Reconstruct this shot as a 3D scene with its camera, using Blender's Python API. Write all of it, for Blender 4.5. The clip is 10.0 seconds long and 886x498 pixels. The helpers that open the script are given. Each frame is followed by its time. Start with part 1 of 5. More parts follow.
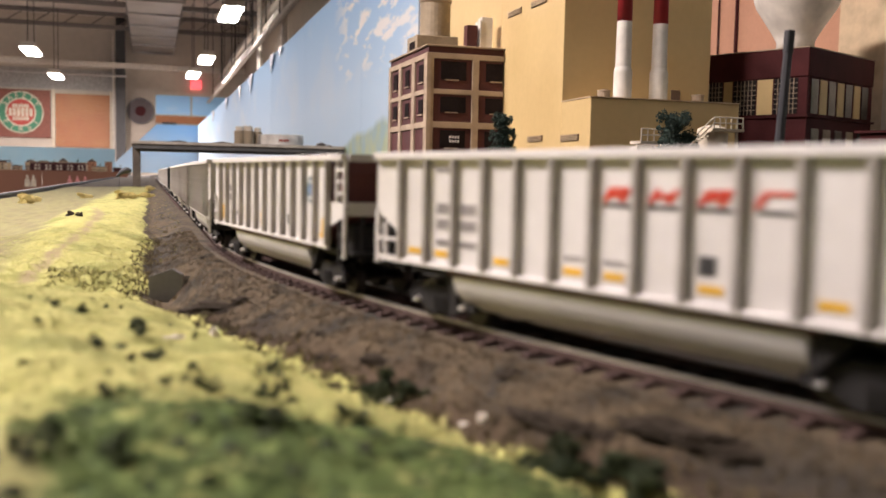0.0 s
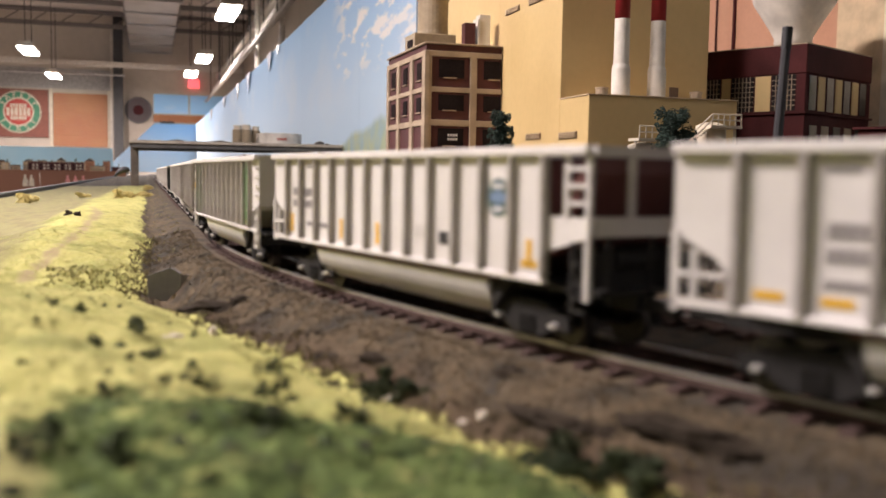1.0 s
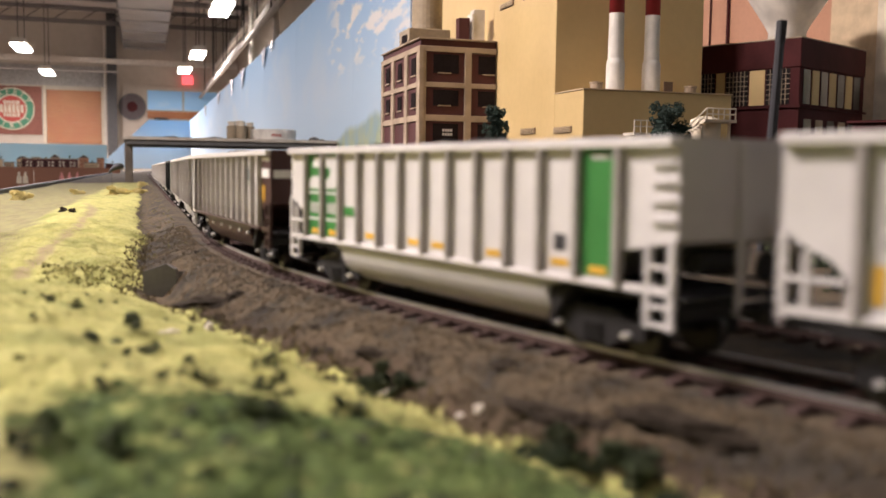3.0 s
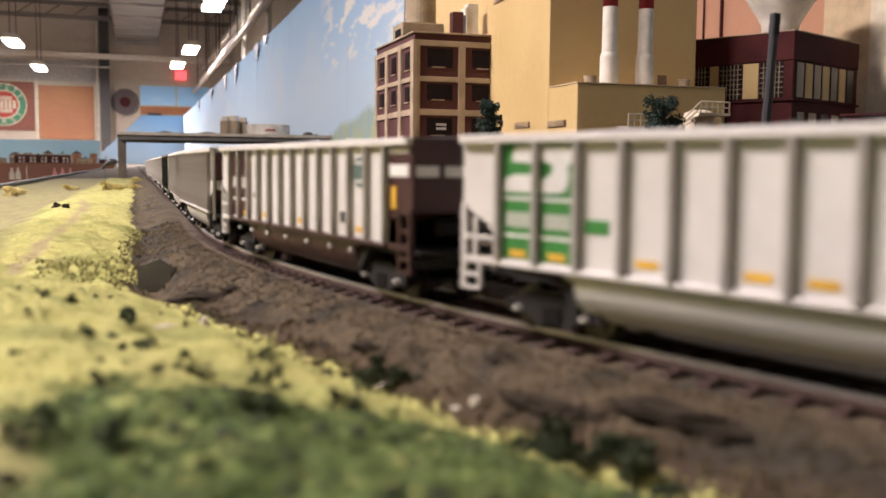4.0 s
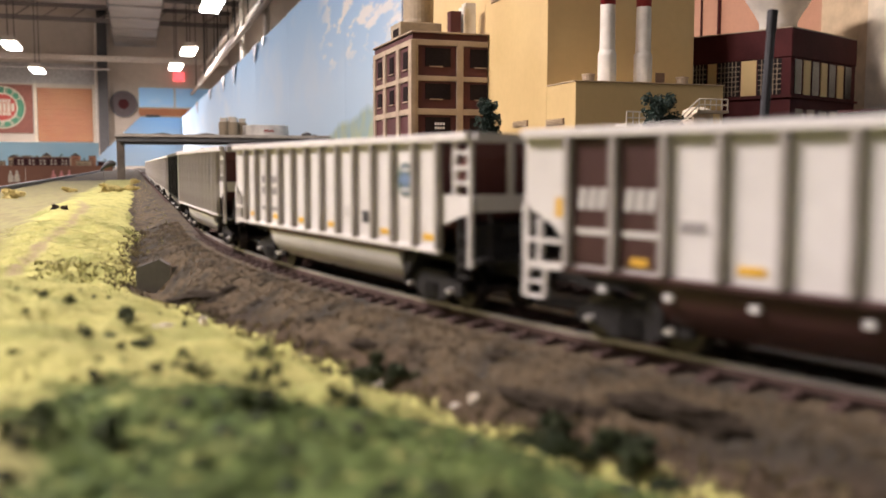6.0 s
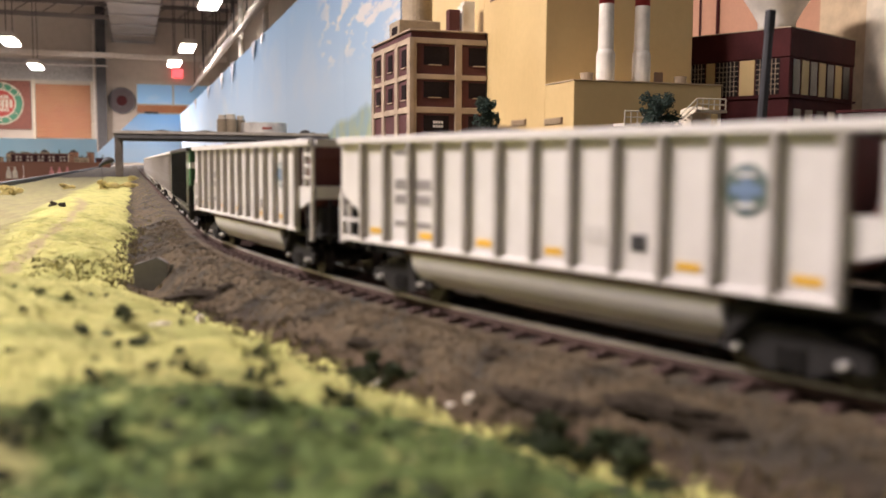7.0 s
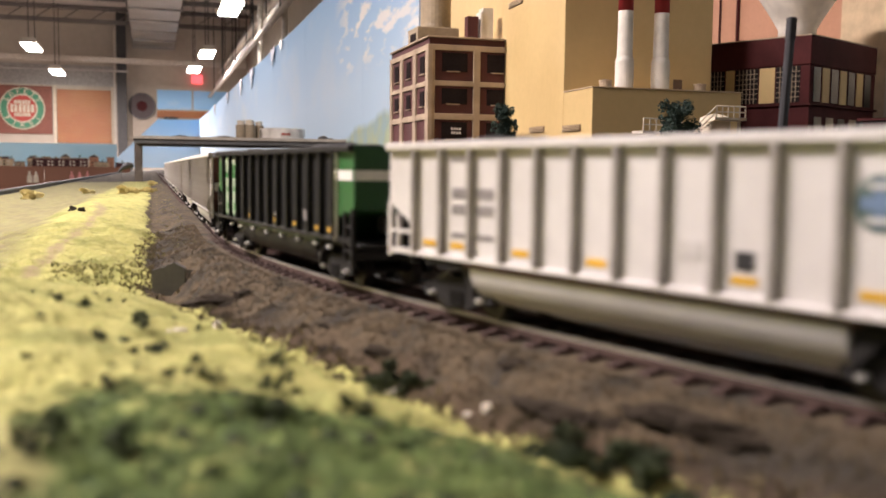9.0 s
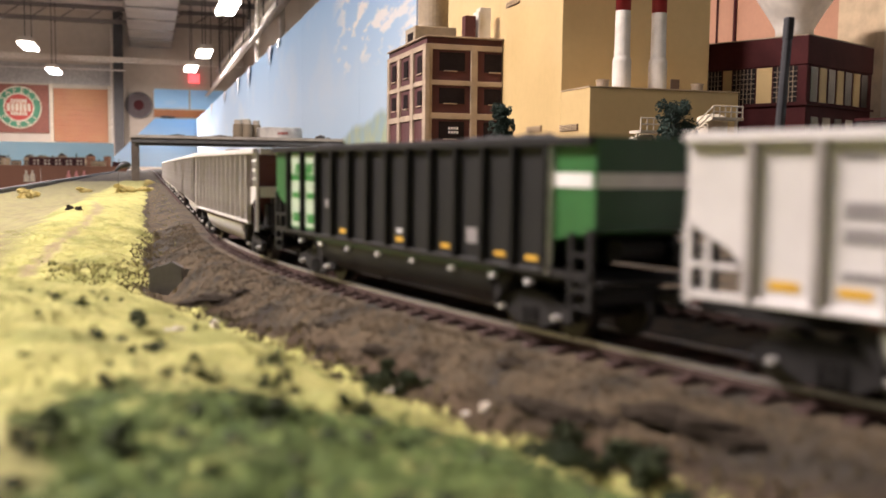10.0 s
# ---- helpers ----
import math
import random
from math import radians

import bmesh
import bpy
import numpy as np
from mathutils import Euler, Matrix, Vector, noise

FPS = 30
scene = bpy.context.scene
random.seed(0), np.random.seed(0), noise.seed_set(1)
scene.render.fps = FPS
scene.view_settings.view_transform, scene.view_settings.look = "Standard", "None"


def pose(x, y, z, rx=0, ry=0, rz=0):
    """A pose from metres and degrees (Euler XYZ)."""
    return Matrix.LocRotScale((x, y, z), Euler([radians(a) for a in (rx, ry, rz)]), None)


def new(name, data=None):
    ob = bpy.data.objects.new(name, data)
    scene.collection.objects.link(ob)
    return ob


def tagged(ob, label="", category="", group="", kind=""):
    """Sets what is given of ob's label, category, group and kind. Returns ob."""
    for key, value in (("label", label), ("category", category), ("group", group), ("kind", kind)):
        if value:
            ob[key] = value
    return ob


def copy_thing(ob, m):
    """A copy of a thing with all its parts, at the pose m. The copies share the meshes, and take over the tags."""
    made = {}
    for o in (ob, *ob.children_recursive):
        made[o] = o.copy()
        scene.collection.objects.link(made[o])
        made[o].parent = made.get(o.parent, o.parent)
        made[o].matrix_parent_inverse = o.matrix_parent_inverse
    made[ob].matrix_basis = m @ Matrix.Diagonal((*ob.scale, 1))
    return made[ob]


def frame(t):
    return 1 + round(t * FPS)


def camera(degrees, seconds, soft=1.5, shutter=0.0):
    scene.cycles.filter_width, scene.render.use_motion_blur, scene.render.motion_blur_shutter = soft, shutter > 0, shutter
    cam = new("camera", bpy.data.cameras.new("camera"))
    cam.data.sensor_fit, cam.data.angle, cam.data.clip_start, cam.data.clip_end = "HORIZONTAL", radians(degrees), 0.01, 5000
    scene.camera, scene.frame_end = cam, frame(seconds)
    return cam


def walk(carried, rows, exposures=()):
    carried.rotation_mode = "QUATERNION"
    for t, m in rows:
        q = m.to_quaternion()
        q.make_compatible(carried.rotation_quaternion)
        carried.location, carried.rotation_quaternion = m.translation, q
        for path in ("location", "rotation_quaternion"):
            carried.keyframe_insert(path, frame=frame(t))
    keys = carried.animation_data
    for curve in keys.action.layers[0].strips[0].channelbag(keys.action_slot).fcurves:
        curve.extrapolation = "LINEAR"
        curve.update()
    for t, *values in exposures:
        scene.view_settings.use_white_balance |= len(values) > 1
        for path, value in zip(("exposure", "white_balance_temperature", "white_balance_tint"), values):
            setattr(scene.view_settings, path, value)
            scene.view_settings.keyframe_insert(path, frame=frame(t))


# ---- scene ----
# World: metres, z = 0 at the rail tops, +Y along the far straight track, +X towards the painted backdrop.
cam = camera(50.23, 10.0, 1.6, 0.45)
cam.data.dof.use_dof = True
cam.data.dof.focus_distance = 0.85
cam.data.dof.aperture_fstop = 18.0
PATH = [
    (0, -0.00000, -0.00000, 0.03716, 85.682, -1.181, -17.211),
    (0.5, -0.00006, 0.00003, 0.03721, 85.604, -1.125, -17.250),
    (1, 0.00001, 0.00022, 0.03702, 85.569, -0.968, -17.312),
    (1.5, -0.00000, -0.00003, 0.03650, 85.544, -0.777, -17.318),
    (2, -0.00040, 0.00021, 0.03681, 85.504, -0.758, -17.321),
    (2.5, -0.00022, -0.00000, 0.03680, 85.421, -0.785, -17.443),
    (4, -0.00051, -0.00011, 0.03651, 84.972, -0.541, -17.983),
    (4.5, -0.00018, -0.00046, 0.03625, 84.844, -0.469, -18.152),
    (5, 0.00000, -0.00078, 0.03603, 84.837, -0.194, -18.185),
    (5.5, -0.00020, 0.00003, 0.03580, 84.992, -0.052, -18.012),
    (7, 0.00000, -0.00074, 0.03638, 84.840, -0.380, -18.141),
    (7.5, 0.00037, 0.00054, 0.03634, 84.882, -0.453, -17.630),
    (8, 0.00021, 0.00044, 0.03672, 84.956, -0.639, -17.184),
    (8.5, -0.00015, 0.00068, 0.03665, 85.074, -0.718, -17.065),
    (9, 0.00021, 0.00057, 0.03661, 85.216, -0.647, -17.085),
    (9.5, 0.00018, -0.00004, 0.03656, 85.274, -0.606, -17.190),
    (10, 0.00000, 0.00071, 0.03654, 85.187, -0.712, -17.259),
]
walk(cam, [(r[0], pose(*r[1:])) for r in PATH],
     [(0, 1.19), (2.5, 1.14), (4.5, 1.16), (7, 1.21), (8.5, 1.22), (9, 1.26), (9.5, 1.35), (10, 1.34)])

# ---- light: the hall's suspended fluorescent fittings ----
world = bpy.data.worlds.new("hall_world")
scene.world = world
world.use_nodes = True
world.node_tree.nodes["Background"].inputs[0].default_value = (0.9, 0.85, 0.8, 1)
world.node_tree.nodes["Background"].inputs[1].default_value = 0.05
LAMP_Z = 1.74
LAMPS = [(0.84, 10.6), (-1.64, 15.1), (0.83, 15.0), (-1.63, 18.9), (0.74, 17.4)]
LAMPS_NEAR = [(-1.42, 0.98), (-1.64, 6.0), (-1.64, -3.0), (-1.64, 10.6)]
WARM = (1.0, 0.855, 0.84)
for (lx, ly), power in zip(LAMPS_NEAR + LAMPS[:3], (73, 34, 7, 40, 5, 420, 60)):
    d = bpy.data.lights.new("fitting_light", "AREA")
    d.shape, d.size, d.size_y, d.energy, d.color = "RECTANGLE", 0.34, 1.1, power, WARM
    o = new("fitting_light", d)
    o.matrix_world = pose(lx, ly, LAMP_Z - 0.03)

# ---- materials ----
def lin(c):
    return tuple(((v / 255) / 12.92 if v <= 10 else (((v / 255) + 0.055) / 1.055) ** 2.4) for v in c)


def material(name, base, rough=0.6, metal=0.0, var=0.12, scale=200.0, bump=0.0, bump_scale=900.0, second=None, mix_scale=30.0, emit=0.0, island=0.0, spec=0.5):
    """Two scales of noise over the base colour, with fine relief."""
    m = bpy.data.materials.new(name)
    m.use_nodes = True
    nt = m.node_tree
    n, l = nt.nodes, nt.links
    b = n["Principled BSDF"]
    tc = n.new("ShaderNodeTexCoord")
    fine = n.new("ShaderNodeTexNoise")
    fine.inputs["Scale"].default_value, fine.inputs["Detail"].default_value = scale, 5
    broad = n.new("ShaderNodeTexNoise")
    broad.inputs["Scale"].default_value, broad.inputs["Detail"].default_value = mix_scale, 3
    for q in (fine, broad):
        l.new(tc.outputs["Object"], q.inputs["Vector"])
    mix = n.new("ShaderNodeMix")
    mix.data_type = "RGBA"
    s = second or tuple(v * 0.72 for v in base)
    mix.inputs[6].default_value, mix.inputs[7].default_value = (*base, 1), (*s, 1)
    ramp = n.new("ShaderNodeMapRange")
    ramp.inputs[1].default_value, ramp.inputs[2].default_value = 0.38, 0.68
    l.new(broad.outputs[0], ramp.inputs[0])
    l.new(ramp.outputs[0], mix.inputs[0])
    hsv = n.new("ShaderNodeHueSaturation")
    val = n.new("ShaderNodeMapRange")
    val.inputs[3].default_value, val.inputs[4].default_value = 1 - var * 1.6, 1 + var * 1.6
    l.new(fine.outputs[0], val.inputs[0])
    if island:
        geo = n.new("ShaderNodeNewGeometry")
        oi = n.new("ShaderNodeMapRange")
        oi.inputs[3].default_value, oi.inputs[4].default_value = 1 - island, 1 + island
        l.new(geo.outputs["Random Per Island"], oi.inputs[0])
        mul = n.new("ShaderNodeMath")
        mul.operation = "MULTIPLY"
        l.new(oi.outputs[0], mul.inputs[0])
        l.new(val.outputs[0], mul.inputs[1])
        l.new(mul.outputs[0], hsv.inputs["Value"])
    else:
        l.new(val.outputs[0], hsv.inputs["Value"])
    l.new(mix.outputs[2], hsv.inputs["Color"])
    l.new(hsv.outputs[0], b.inputs["Base Color"])
    b.inputs["Roughness"].default_value, b.inputs["Metallic"].default_value = rough, metal
    b.inputs["Specular IOR Level"].default_value = spec
    if bump:
        bn = n.new("ShaderNodeTexNoise")
        bn.inputs["Scale"].default_value, bn.inputs["Detail"].default_value = bump_scale, 4
        l.new(tc.outputs["Object"], bn.inputs["Vector"])
        bp = n.new("ShaderNodeBump")
        bp.inputs["Strength"].default_value, bp.inputs["Distance"].default_value = bump, 0.5 / bump_scale
        l.new(bn.outputs[0], bp.inputs["Height"])
        l.new(bp.outputs[0], b.inputs["Normal"])
    if emit:
        b.inputs["Emission Color"].default_value, b.inputs["Emission Strength"].default_value = (*base, 1), emit
    return m


M = {
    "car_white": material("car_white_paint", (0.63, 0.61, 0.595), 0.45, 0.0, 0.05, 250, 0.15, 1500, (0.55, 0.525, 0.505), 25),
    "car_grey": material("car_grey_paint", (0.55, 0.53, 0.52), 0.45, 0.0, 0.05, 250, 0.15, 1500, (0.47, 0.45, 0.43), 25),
    # white ribs coloured darker than the sheets, to put their shaded flanks in
    "car_rib_shade": material("car_rib_shade_paint", (0.36, 0.335, 0.315), 0.55, 0.0, 0.1, 400, 0, 900, (0.27, 0.245, 0.225), 60),
    "car_tub": material("car_tub_paint", (0.60, 0.585, 0.57), 0.34, 0.12, 0.06, 250, 0.1, 1500, (0.50, 0.485, 0.47), 25),
    "car_brown": material("car_brown_paint", (0.055, 0.021, 0.020), 0.45, 0.0, 0.1, 250, 0.1, 1500),
    "car_green": material("car_green_paint", (0.045, 0.22, 0.05), 0.42, 0.0, 0.08, 250, 0.1, 1500),
    "car_dkgreen": material("car_dark_green_paint", (0.02, 0.075, 0.03), 0.42, 0.0, 0.08, 250, 0.1, 1500),
    "car_black": material("car_black_paint", (0.017, 0.017, 0.018), 0.5, 0.0, 0.1, 250, 0.1, 1500, spec=0.3),
    "car_blackrib": material("car_black_rib_paint", (0.007, 0.007, 0.0075), 0.55, 0.0, 0.1, 250, spec=0.25),
    "car_red": material("slope_sheet_red", (0.10, 0.032, 0.03), 0.55, 0.0, 0.12, 250, 0.1, 1500),
    "truck": material("truck_black_plastic", (0.017, 0.0155, 0.015), 0.7, 0.0, 0.2, 500, 0.2, 1500, spec=0.3),
    "wheel": material("wheel_dark_metal", (0.10, 0.09, 0.085), 0.4, 0.9, 0.15, 500),
    # the metal caps' glint is put into a pale, mostly unmetallic colour
    "axle": material("axle_end_pale_glint", (0.85, 0.83, 0.80), 0.3, 0.35, 0.05, 500),
    "car_green_deep": material("car_deep_green_paint", (0.03, 0.13, 0.035), 0.42, 0.0, 0.08, 250, 0.1, 1500),
    "car_mint": material("car_pale_green_paint", (0.46, 0.56, 0.42), 0.5, 0.0, 0.1, 250),
    "van_blue": material("van_blue_paint", (0.10, 0.26, 0.48), 0.35, 0.0, 0.05, 300),
    "peach": material("peach_slab", (0.62, 0.36, 0.20), 0.8, 0, 0.08, 200),
    "coal": material("coal_load", (0.035, 0.034, 0.036), 0.55, 0.0, 0.4, 900, 1.0, 700),
    "yellow": material("marking_yellow", (0.72, 0.42, 0.05), 0.5),
    "red": material("marking_red", (0.55, 0.05, 0.025), 0.5),
    "ink": material("marking_grey", (0.30, 0.28, 0.28), 0.5),
    "black": material("marking_black", (0.03, 0.03, 0.035), 0.5),
    "white": material("marking_white", (0.75, 0.74, 0.72), 0.5),
    "teal": material("marking_teal", (0.10, 0.15, 0.14), 0.5, 0, 0.2, 500),
    "blue": material("marking_blue", (0.16, 0.24, 0.38), 0.5),
    "tie": material("tie_brown_plastic", (0.068, 0.034, 0.026), 0.75, 0, 0.25, 500, 0.5, 1200),
    "rail_side": material("rail_rust_paint", (0.07, 0.038, 0.029), 0.7, 0, 0.2, 500),
    "rail_top": material("rail_worn_steel", (0.70, 0.68, 0.66), 0.42, 1.0, 0.05, 300),
    "pane_dark": material("dull_dark_pane", (0.022, 0.017, 0.017), 0.95, 0, 0.2, 300, spec=0.02),
    "brick": material("maroon_brick", (0.085, 0.022, 0.021), 0.75, 0, 0.12, 900, 0.4, 1500),
    "concrete": material("tan_concrete", (0.42, 0.325, 0.225), 0.8, 0, 0.08, 300, 0.2, 900),
    "glass": material("dark_window_glass", (0.02, 0.018, 0.018), 0.12, 0, 0.05, 300),
    "plant": material("plant_yellow_wall", (0.60, 0.44, 0.20), 0.65, 0, 0.04, 120, 0.12, 700, (0.55, 0.395, 0.175), 9),
    "vent": material("vent_brown", (0.16, 0.10, 0.06), 0.7),
    "stack_white": material("stack_white", (0.80, 0.75, 0.66), 0.6, 0, 0.05, 200),
    "stack_red": material("stack_red", (0.33, 0.02, 0.025), 0.5, 0, 0.05, 200),
    "maroon": material("maroon_siding", (0.062, 0.014, 0.014), 0.75, 0, 0.1, 300, 0.15, 900, spec=0.15),
    "salmon": material("salmon_wall", (0.50, 0.26, 0.16), 0.7, 0, 0.06, 150, 0.1, 500, (0.44, 0.225, 0.135), 12),
    "tan": material("tan_wall", (0.60, 0.46, 0.29), 0.7, 0, 0.05, 150, 0.1, 500),
    "cream": material("cream_plastic", (0.70, 0.62, 0.48), 0.5, 0, 0.04, 200),
    "tank_tan": material("tank_tan", (0.32, 0.25, 0.16), 0.6, 0, 0.15, 200, 0.2, 900),
    "post": material("post_dark", (0.03, 0.03, 0.034), 0.55, 0, 0.15, 300),
    "deck": material("deck_grey_brown", (0.13, 0.105, 0.085), 0.85, 0, 0.25, 120, 0.5, 400),
    "deck_edge": material("deck_edge_wood", (0.48, 0.42, 0.35), 0.7, 0, 0.1, 60),
    "fascia": material("fascia_dark", (0.10, 0.095, 0.09), 0.6, 0, 0.1, 40),
    "fascia_brown": material("fascia_brown", (0.27, 0.115, 0.06), 0.6, 0, 0.1, 4, 0, 900, (0.19, 0.08, 0.045), 1.0),
    "carpet": material("floor_carpet", (0.10, 0.09, 0.085), 0.9, 0, 0.2, 60, 0.3, 200),
    "hallwall": material("hall_block_wall", (0.52, 0.46, 0.38), 0.8, 0, 0.08, 8, 0.2, 20, (0.42, 0.365, 0.30), 0.5),
    "hallwall_grey": material("hall_grey_wall", (0.36, 0.345, 0.325), 0.8, 0, 0.04, 2, 0.1, 20),
    "ceiling": material("hall_ceiling_deck", (0.68, 0.61, 0.53), 0.85, 0, 0.15, 3, 0, 900, (0.50, 0.45, 0.40), 0.6),
    "joist": material("joist_grey_paint", (0.17, 0.15, 0.135), 0.7, 0, 0.1, 20),
    "steel_dark": material("dark_steel", (0.05, 0.048, 0.047), 0.6, 0.2, 0.1, 20),
    "pipe": material("pipe_cream_paint", (0.66, 0.60, 0.52), 0.5, 0, 0.05, 10),
    "duct": material("duct_galvanised", (0.45, 0.43, 0.40), 0.35, 0.8, 0.12, 5, 0, 900, (0.35, 0.33, 0.31), 2),
    "orange": material("orange_shutter", (0.30, 0.115, 0.028), 0.5, 0, 0.06, 10, 0.1, 20, (0.28, 0.085, 0.018), 2),
    "banner": material("banner_brown", (0.22, 0.075, 0.05), 0.7, 0, 0.06, 10),
    "sign_green": material("sign_green", (0.05, 0.22, 0.12), 0.6),
    "sign_red": material("sign_red", (0.42, 0.05, 0.035), 0.6),
    "sign_cream": material("sign_cream", (0.62, 0.55, 0.42), 0.6),
    "logo_dark": material("logo_dark", (0.07, 0.05, 0.05), 0.6),
    "pine": material("pine_needles", (0.028, 0.055, 0.04), 0.8, 0, 0.3, 400, 0, 900, None, 60, 0, 0.4),
    "trunk": material("twig_bark", (0.05, 0.035, 0.025), 0.9),
    "shrub": material("shrub_dark_foam", (0.03, 0.045, 0.018), 0.9, 0, 0.4, 500, 0.8, 800, (0.05, 0.06, 0.02), 80, 0, 0.4),
    "culvert": material("culvert_concrete", (0.20, 0.195, 0.185), 0.85, 0, 0.12, 400, 0.3, 900),
    "stone": material("dark_stone", (0.036, 0.028, 0.020), 0.9, 0, 0.25, 300, 0.8, 700, spec=0.1),
    "chip": material("pale_chip", (0.72, 0.66, 0.56), 0.6),
    "lampglow": material("lamp_diffuser", (1.0, 0.97, 0.92), 0.5, 0, 0.0, 10, 0, 900, (1.0, 0.97, 0.92), 1, 9.0),
    "exitglow": material("exit_sign_red", (0.9, 0.09, 0.10), 0.5, 0, 0.0, 10, 0, 900, (0.9, 0.09, 0.10), 1, 0.9),
    "skyblue": material("sky_board_blue", (0.42, 0.72, 0.88), 0.7, 0, 0.05, 4, 0, 900, (0.50, 0.76, 0.90), 3.0),
    "tagwhite": material("tag_white", (0.75, 0.66, 0.5), 0.6),
    "tagred": material("tag_pink", (0.75, 0.30, 0.27), 0.6),
}


# ---- mesh helpers ----
def box(bm, x0, x1, y0, y1, z0, z1, bevel=0.0):
    r = bmesh.ops.create_cube(bm, size=1.0)
    for v in r["verts"]:
        v.co = Vector((x0 + (v.co.x + 0.5) * (x1 - x0), y0 + (v.co.y + 0.5) * (y1 - y0), z0 + (v.co.z + 0.5) * (z1 - z0)))
    if bevel:
        bmesh.ops.bevel(bm, geom=list({e for v in r["verts"] for e in v.link_edges}), offset=bevel, segments=1, affect="EDGES")
    return bm


def tube(bm, p, q, r0, r1=None, n=12, cap=True):
    p, q = Vector(p), Vector(q)
    d = q - p
    m = Matrix.Translation((p + q) / 2) @ d.to_track_quat("Z", "Y").to_matrix().to_4x4()
    bmesh.ops.create_cone(bm, cap_ends=cap, segments=n, radius1=r0, radius2=r0 if r1 is None else r1, depth=d.length, matrix=m)
    return bm


def prism(bm, pts, axis, a, b):
    """A polygon of (u, v) pairs pushed along an axis from a to b."""
    def at(u, v, w):
        return {"x": (w, u, v), "y": (u, w, v), "z": (u, v, w)}[axis]
    va = [bm.verts.new(at(u, v, a)) for u, v in pts]
    vb = [bm.verts.new(at(u, v, b)) for u, v in pts]
    k = len(pts)
    bm.faces.new(va[::-1]), bm.faces.new(vb)
    for i in range(k):
        bm.faces.new((va[i], va[(i + 1) % k], vb[(i + 1) % k], vb[i]))
    bmesh.ops.recalc_face_normals(bm, faces=bm.faces)
    return bm


def lathe(bm, prof, n=24, at=(0, 0, 0)):
    """Turn (radius, z) pairs round the vertical axis."""
    rings = []
    for r, z in prof:
        rings.append([bm.verts.new((at[0] + r * math.cos(2 * math.pi * i / n), at[1] + r * math.sin(2 * math.pi * i / n), at[2] + z)) for i in range(n)])
    for a, b in zip(rings, rings[1:]):
        for i in range(n):
            bm.faces.new((a[i], a[(i + 1) % n], b[(i + 1) % n], b[i]))
    bm.faces.new(rings[0][::-1]), bm.faces.new(rings[-1])
    return bm


def mesh_of(bm, name, mat, smooth=False):
    me = bpy.data.meshes.new(name)
    bm.to_mesh(me)
    bm.free()
    me.materials.append(mat)
    if smooth:
        for f in me.polygons:
            f.use_smooth = True
    return me


def part(name, bm, mat, parent=None, label="", smooth=False):
    ob = new(name, mesh_of(bm, name, mat, smooth))
    if parent:
        ob.parent = parent
    if label:
        ob["label"] = label
    return ob


def thing(name, label, category, at=(0, 0, 0), turn=0.0, group="", kind=""):
    ob = new(name)
    ob.matrix_world = pose(*at, 0, 0, turn)
    return tagged(ob, label, category, group, kind)


def B():
    return bmesh.new()


# ---- track plan ----
RAD, TX, TY = 1.235, 0.0436, 0.5515


def track(s, side=0.0):
    """Point and bearing at s metres past the tangent point; side > 0 lies towards the camera."""
    if s < 0:
        return TX - side, TY - s, 0.0
    a = s / RAD
    r = RAD + side
    return TX + RAD - r * math.cos(a), TY - r * math.sin(a), a


def off_track(x, y):
    """Signed distance from the centre line, > 0 towards the camera."""
    cx = TX + RAD
    return np.where(y > TY, TX - x, np.hypot(x - cx, y - TY) - RAD)


def smooth(a, b, x):
    t = np.clip((x - a) / (b - a), 0, 1)
    return t * t * (3 - 2 * t)


_rng = np.random.RandomState(5)
_WAVES = [(_rng.uniform(-1, 1, 2), _rng.uniform(0, 6.28)) for _ in range(24)]


def ripple(x, y, size):
    """Smooth unevenness, about -1..1, of the given size."""
    z = np.zeros_like(x)
    for (d, ph) in _WAVES:
        k = 6.28 / size * (0.6 + 0.9 * abs(d[1]))
        z = z + np.sin(x * k * d[0] * 1.6 + y * k * d[1] * 1.6 + ph + 2 * np.sin(y * k * 0.31 + ph))
    return z / 6.0


def front_turf(x, y):
    """Distance inside the edge of the front turf mound."""
    q = y - 0.133
    g = (0.0755 - 0.36 * q + 0.30 * q * q - x) * 0.93
    return np.minimum(g, (off_track(x, y) - 0.030) * 1.5)


def hill_path(x, y):
    """Distance from the footpath over the hill."""
    return np.abs(x + 0.0555 - 0.02 * np.sin(5.0 * (y - 0.42)) + 0.03 * smooth(0.7, 1.3, y))


def grass_edge(x, y):
    """> 0 on the turf, < 0 on bare ground (front mound and the hill behind it)."""
    front = front_turf(x, y) + 0.0022 * ripple(x, y, 0.06) + 0.001 * ripple(x, y, 0.012)
    front = np.where(y > 0.46, -0.02, front)
    d = off_track(x, y)
    hill = np.minimum(np.minimum((d - 0.0465) * 1.0, (y - 0.446) * 0.7), (3.4 - y) * 0.3) + 0.004 * ripple(x + 3, y, 0.2) + 0.0012 * ripple(x, y, 0.03)
    hill = np.minimum(hill, (x + 0.25) * 0.5)
    return np.maximum(front, hill)


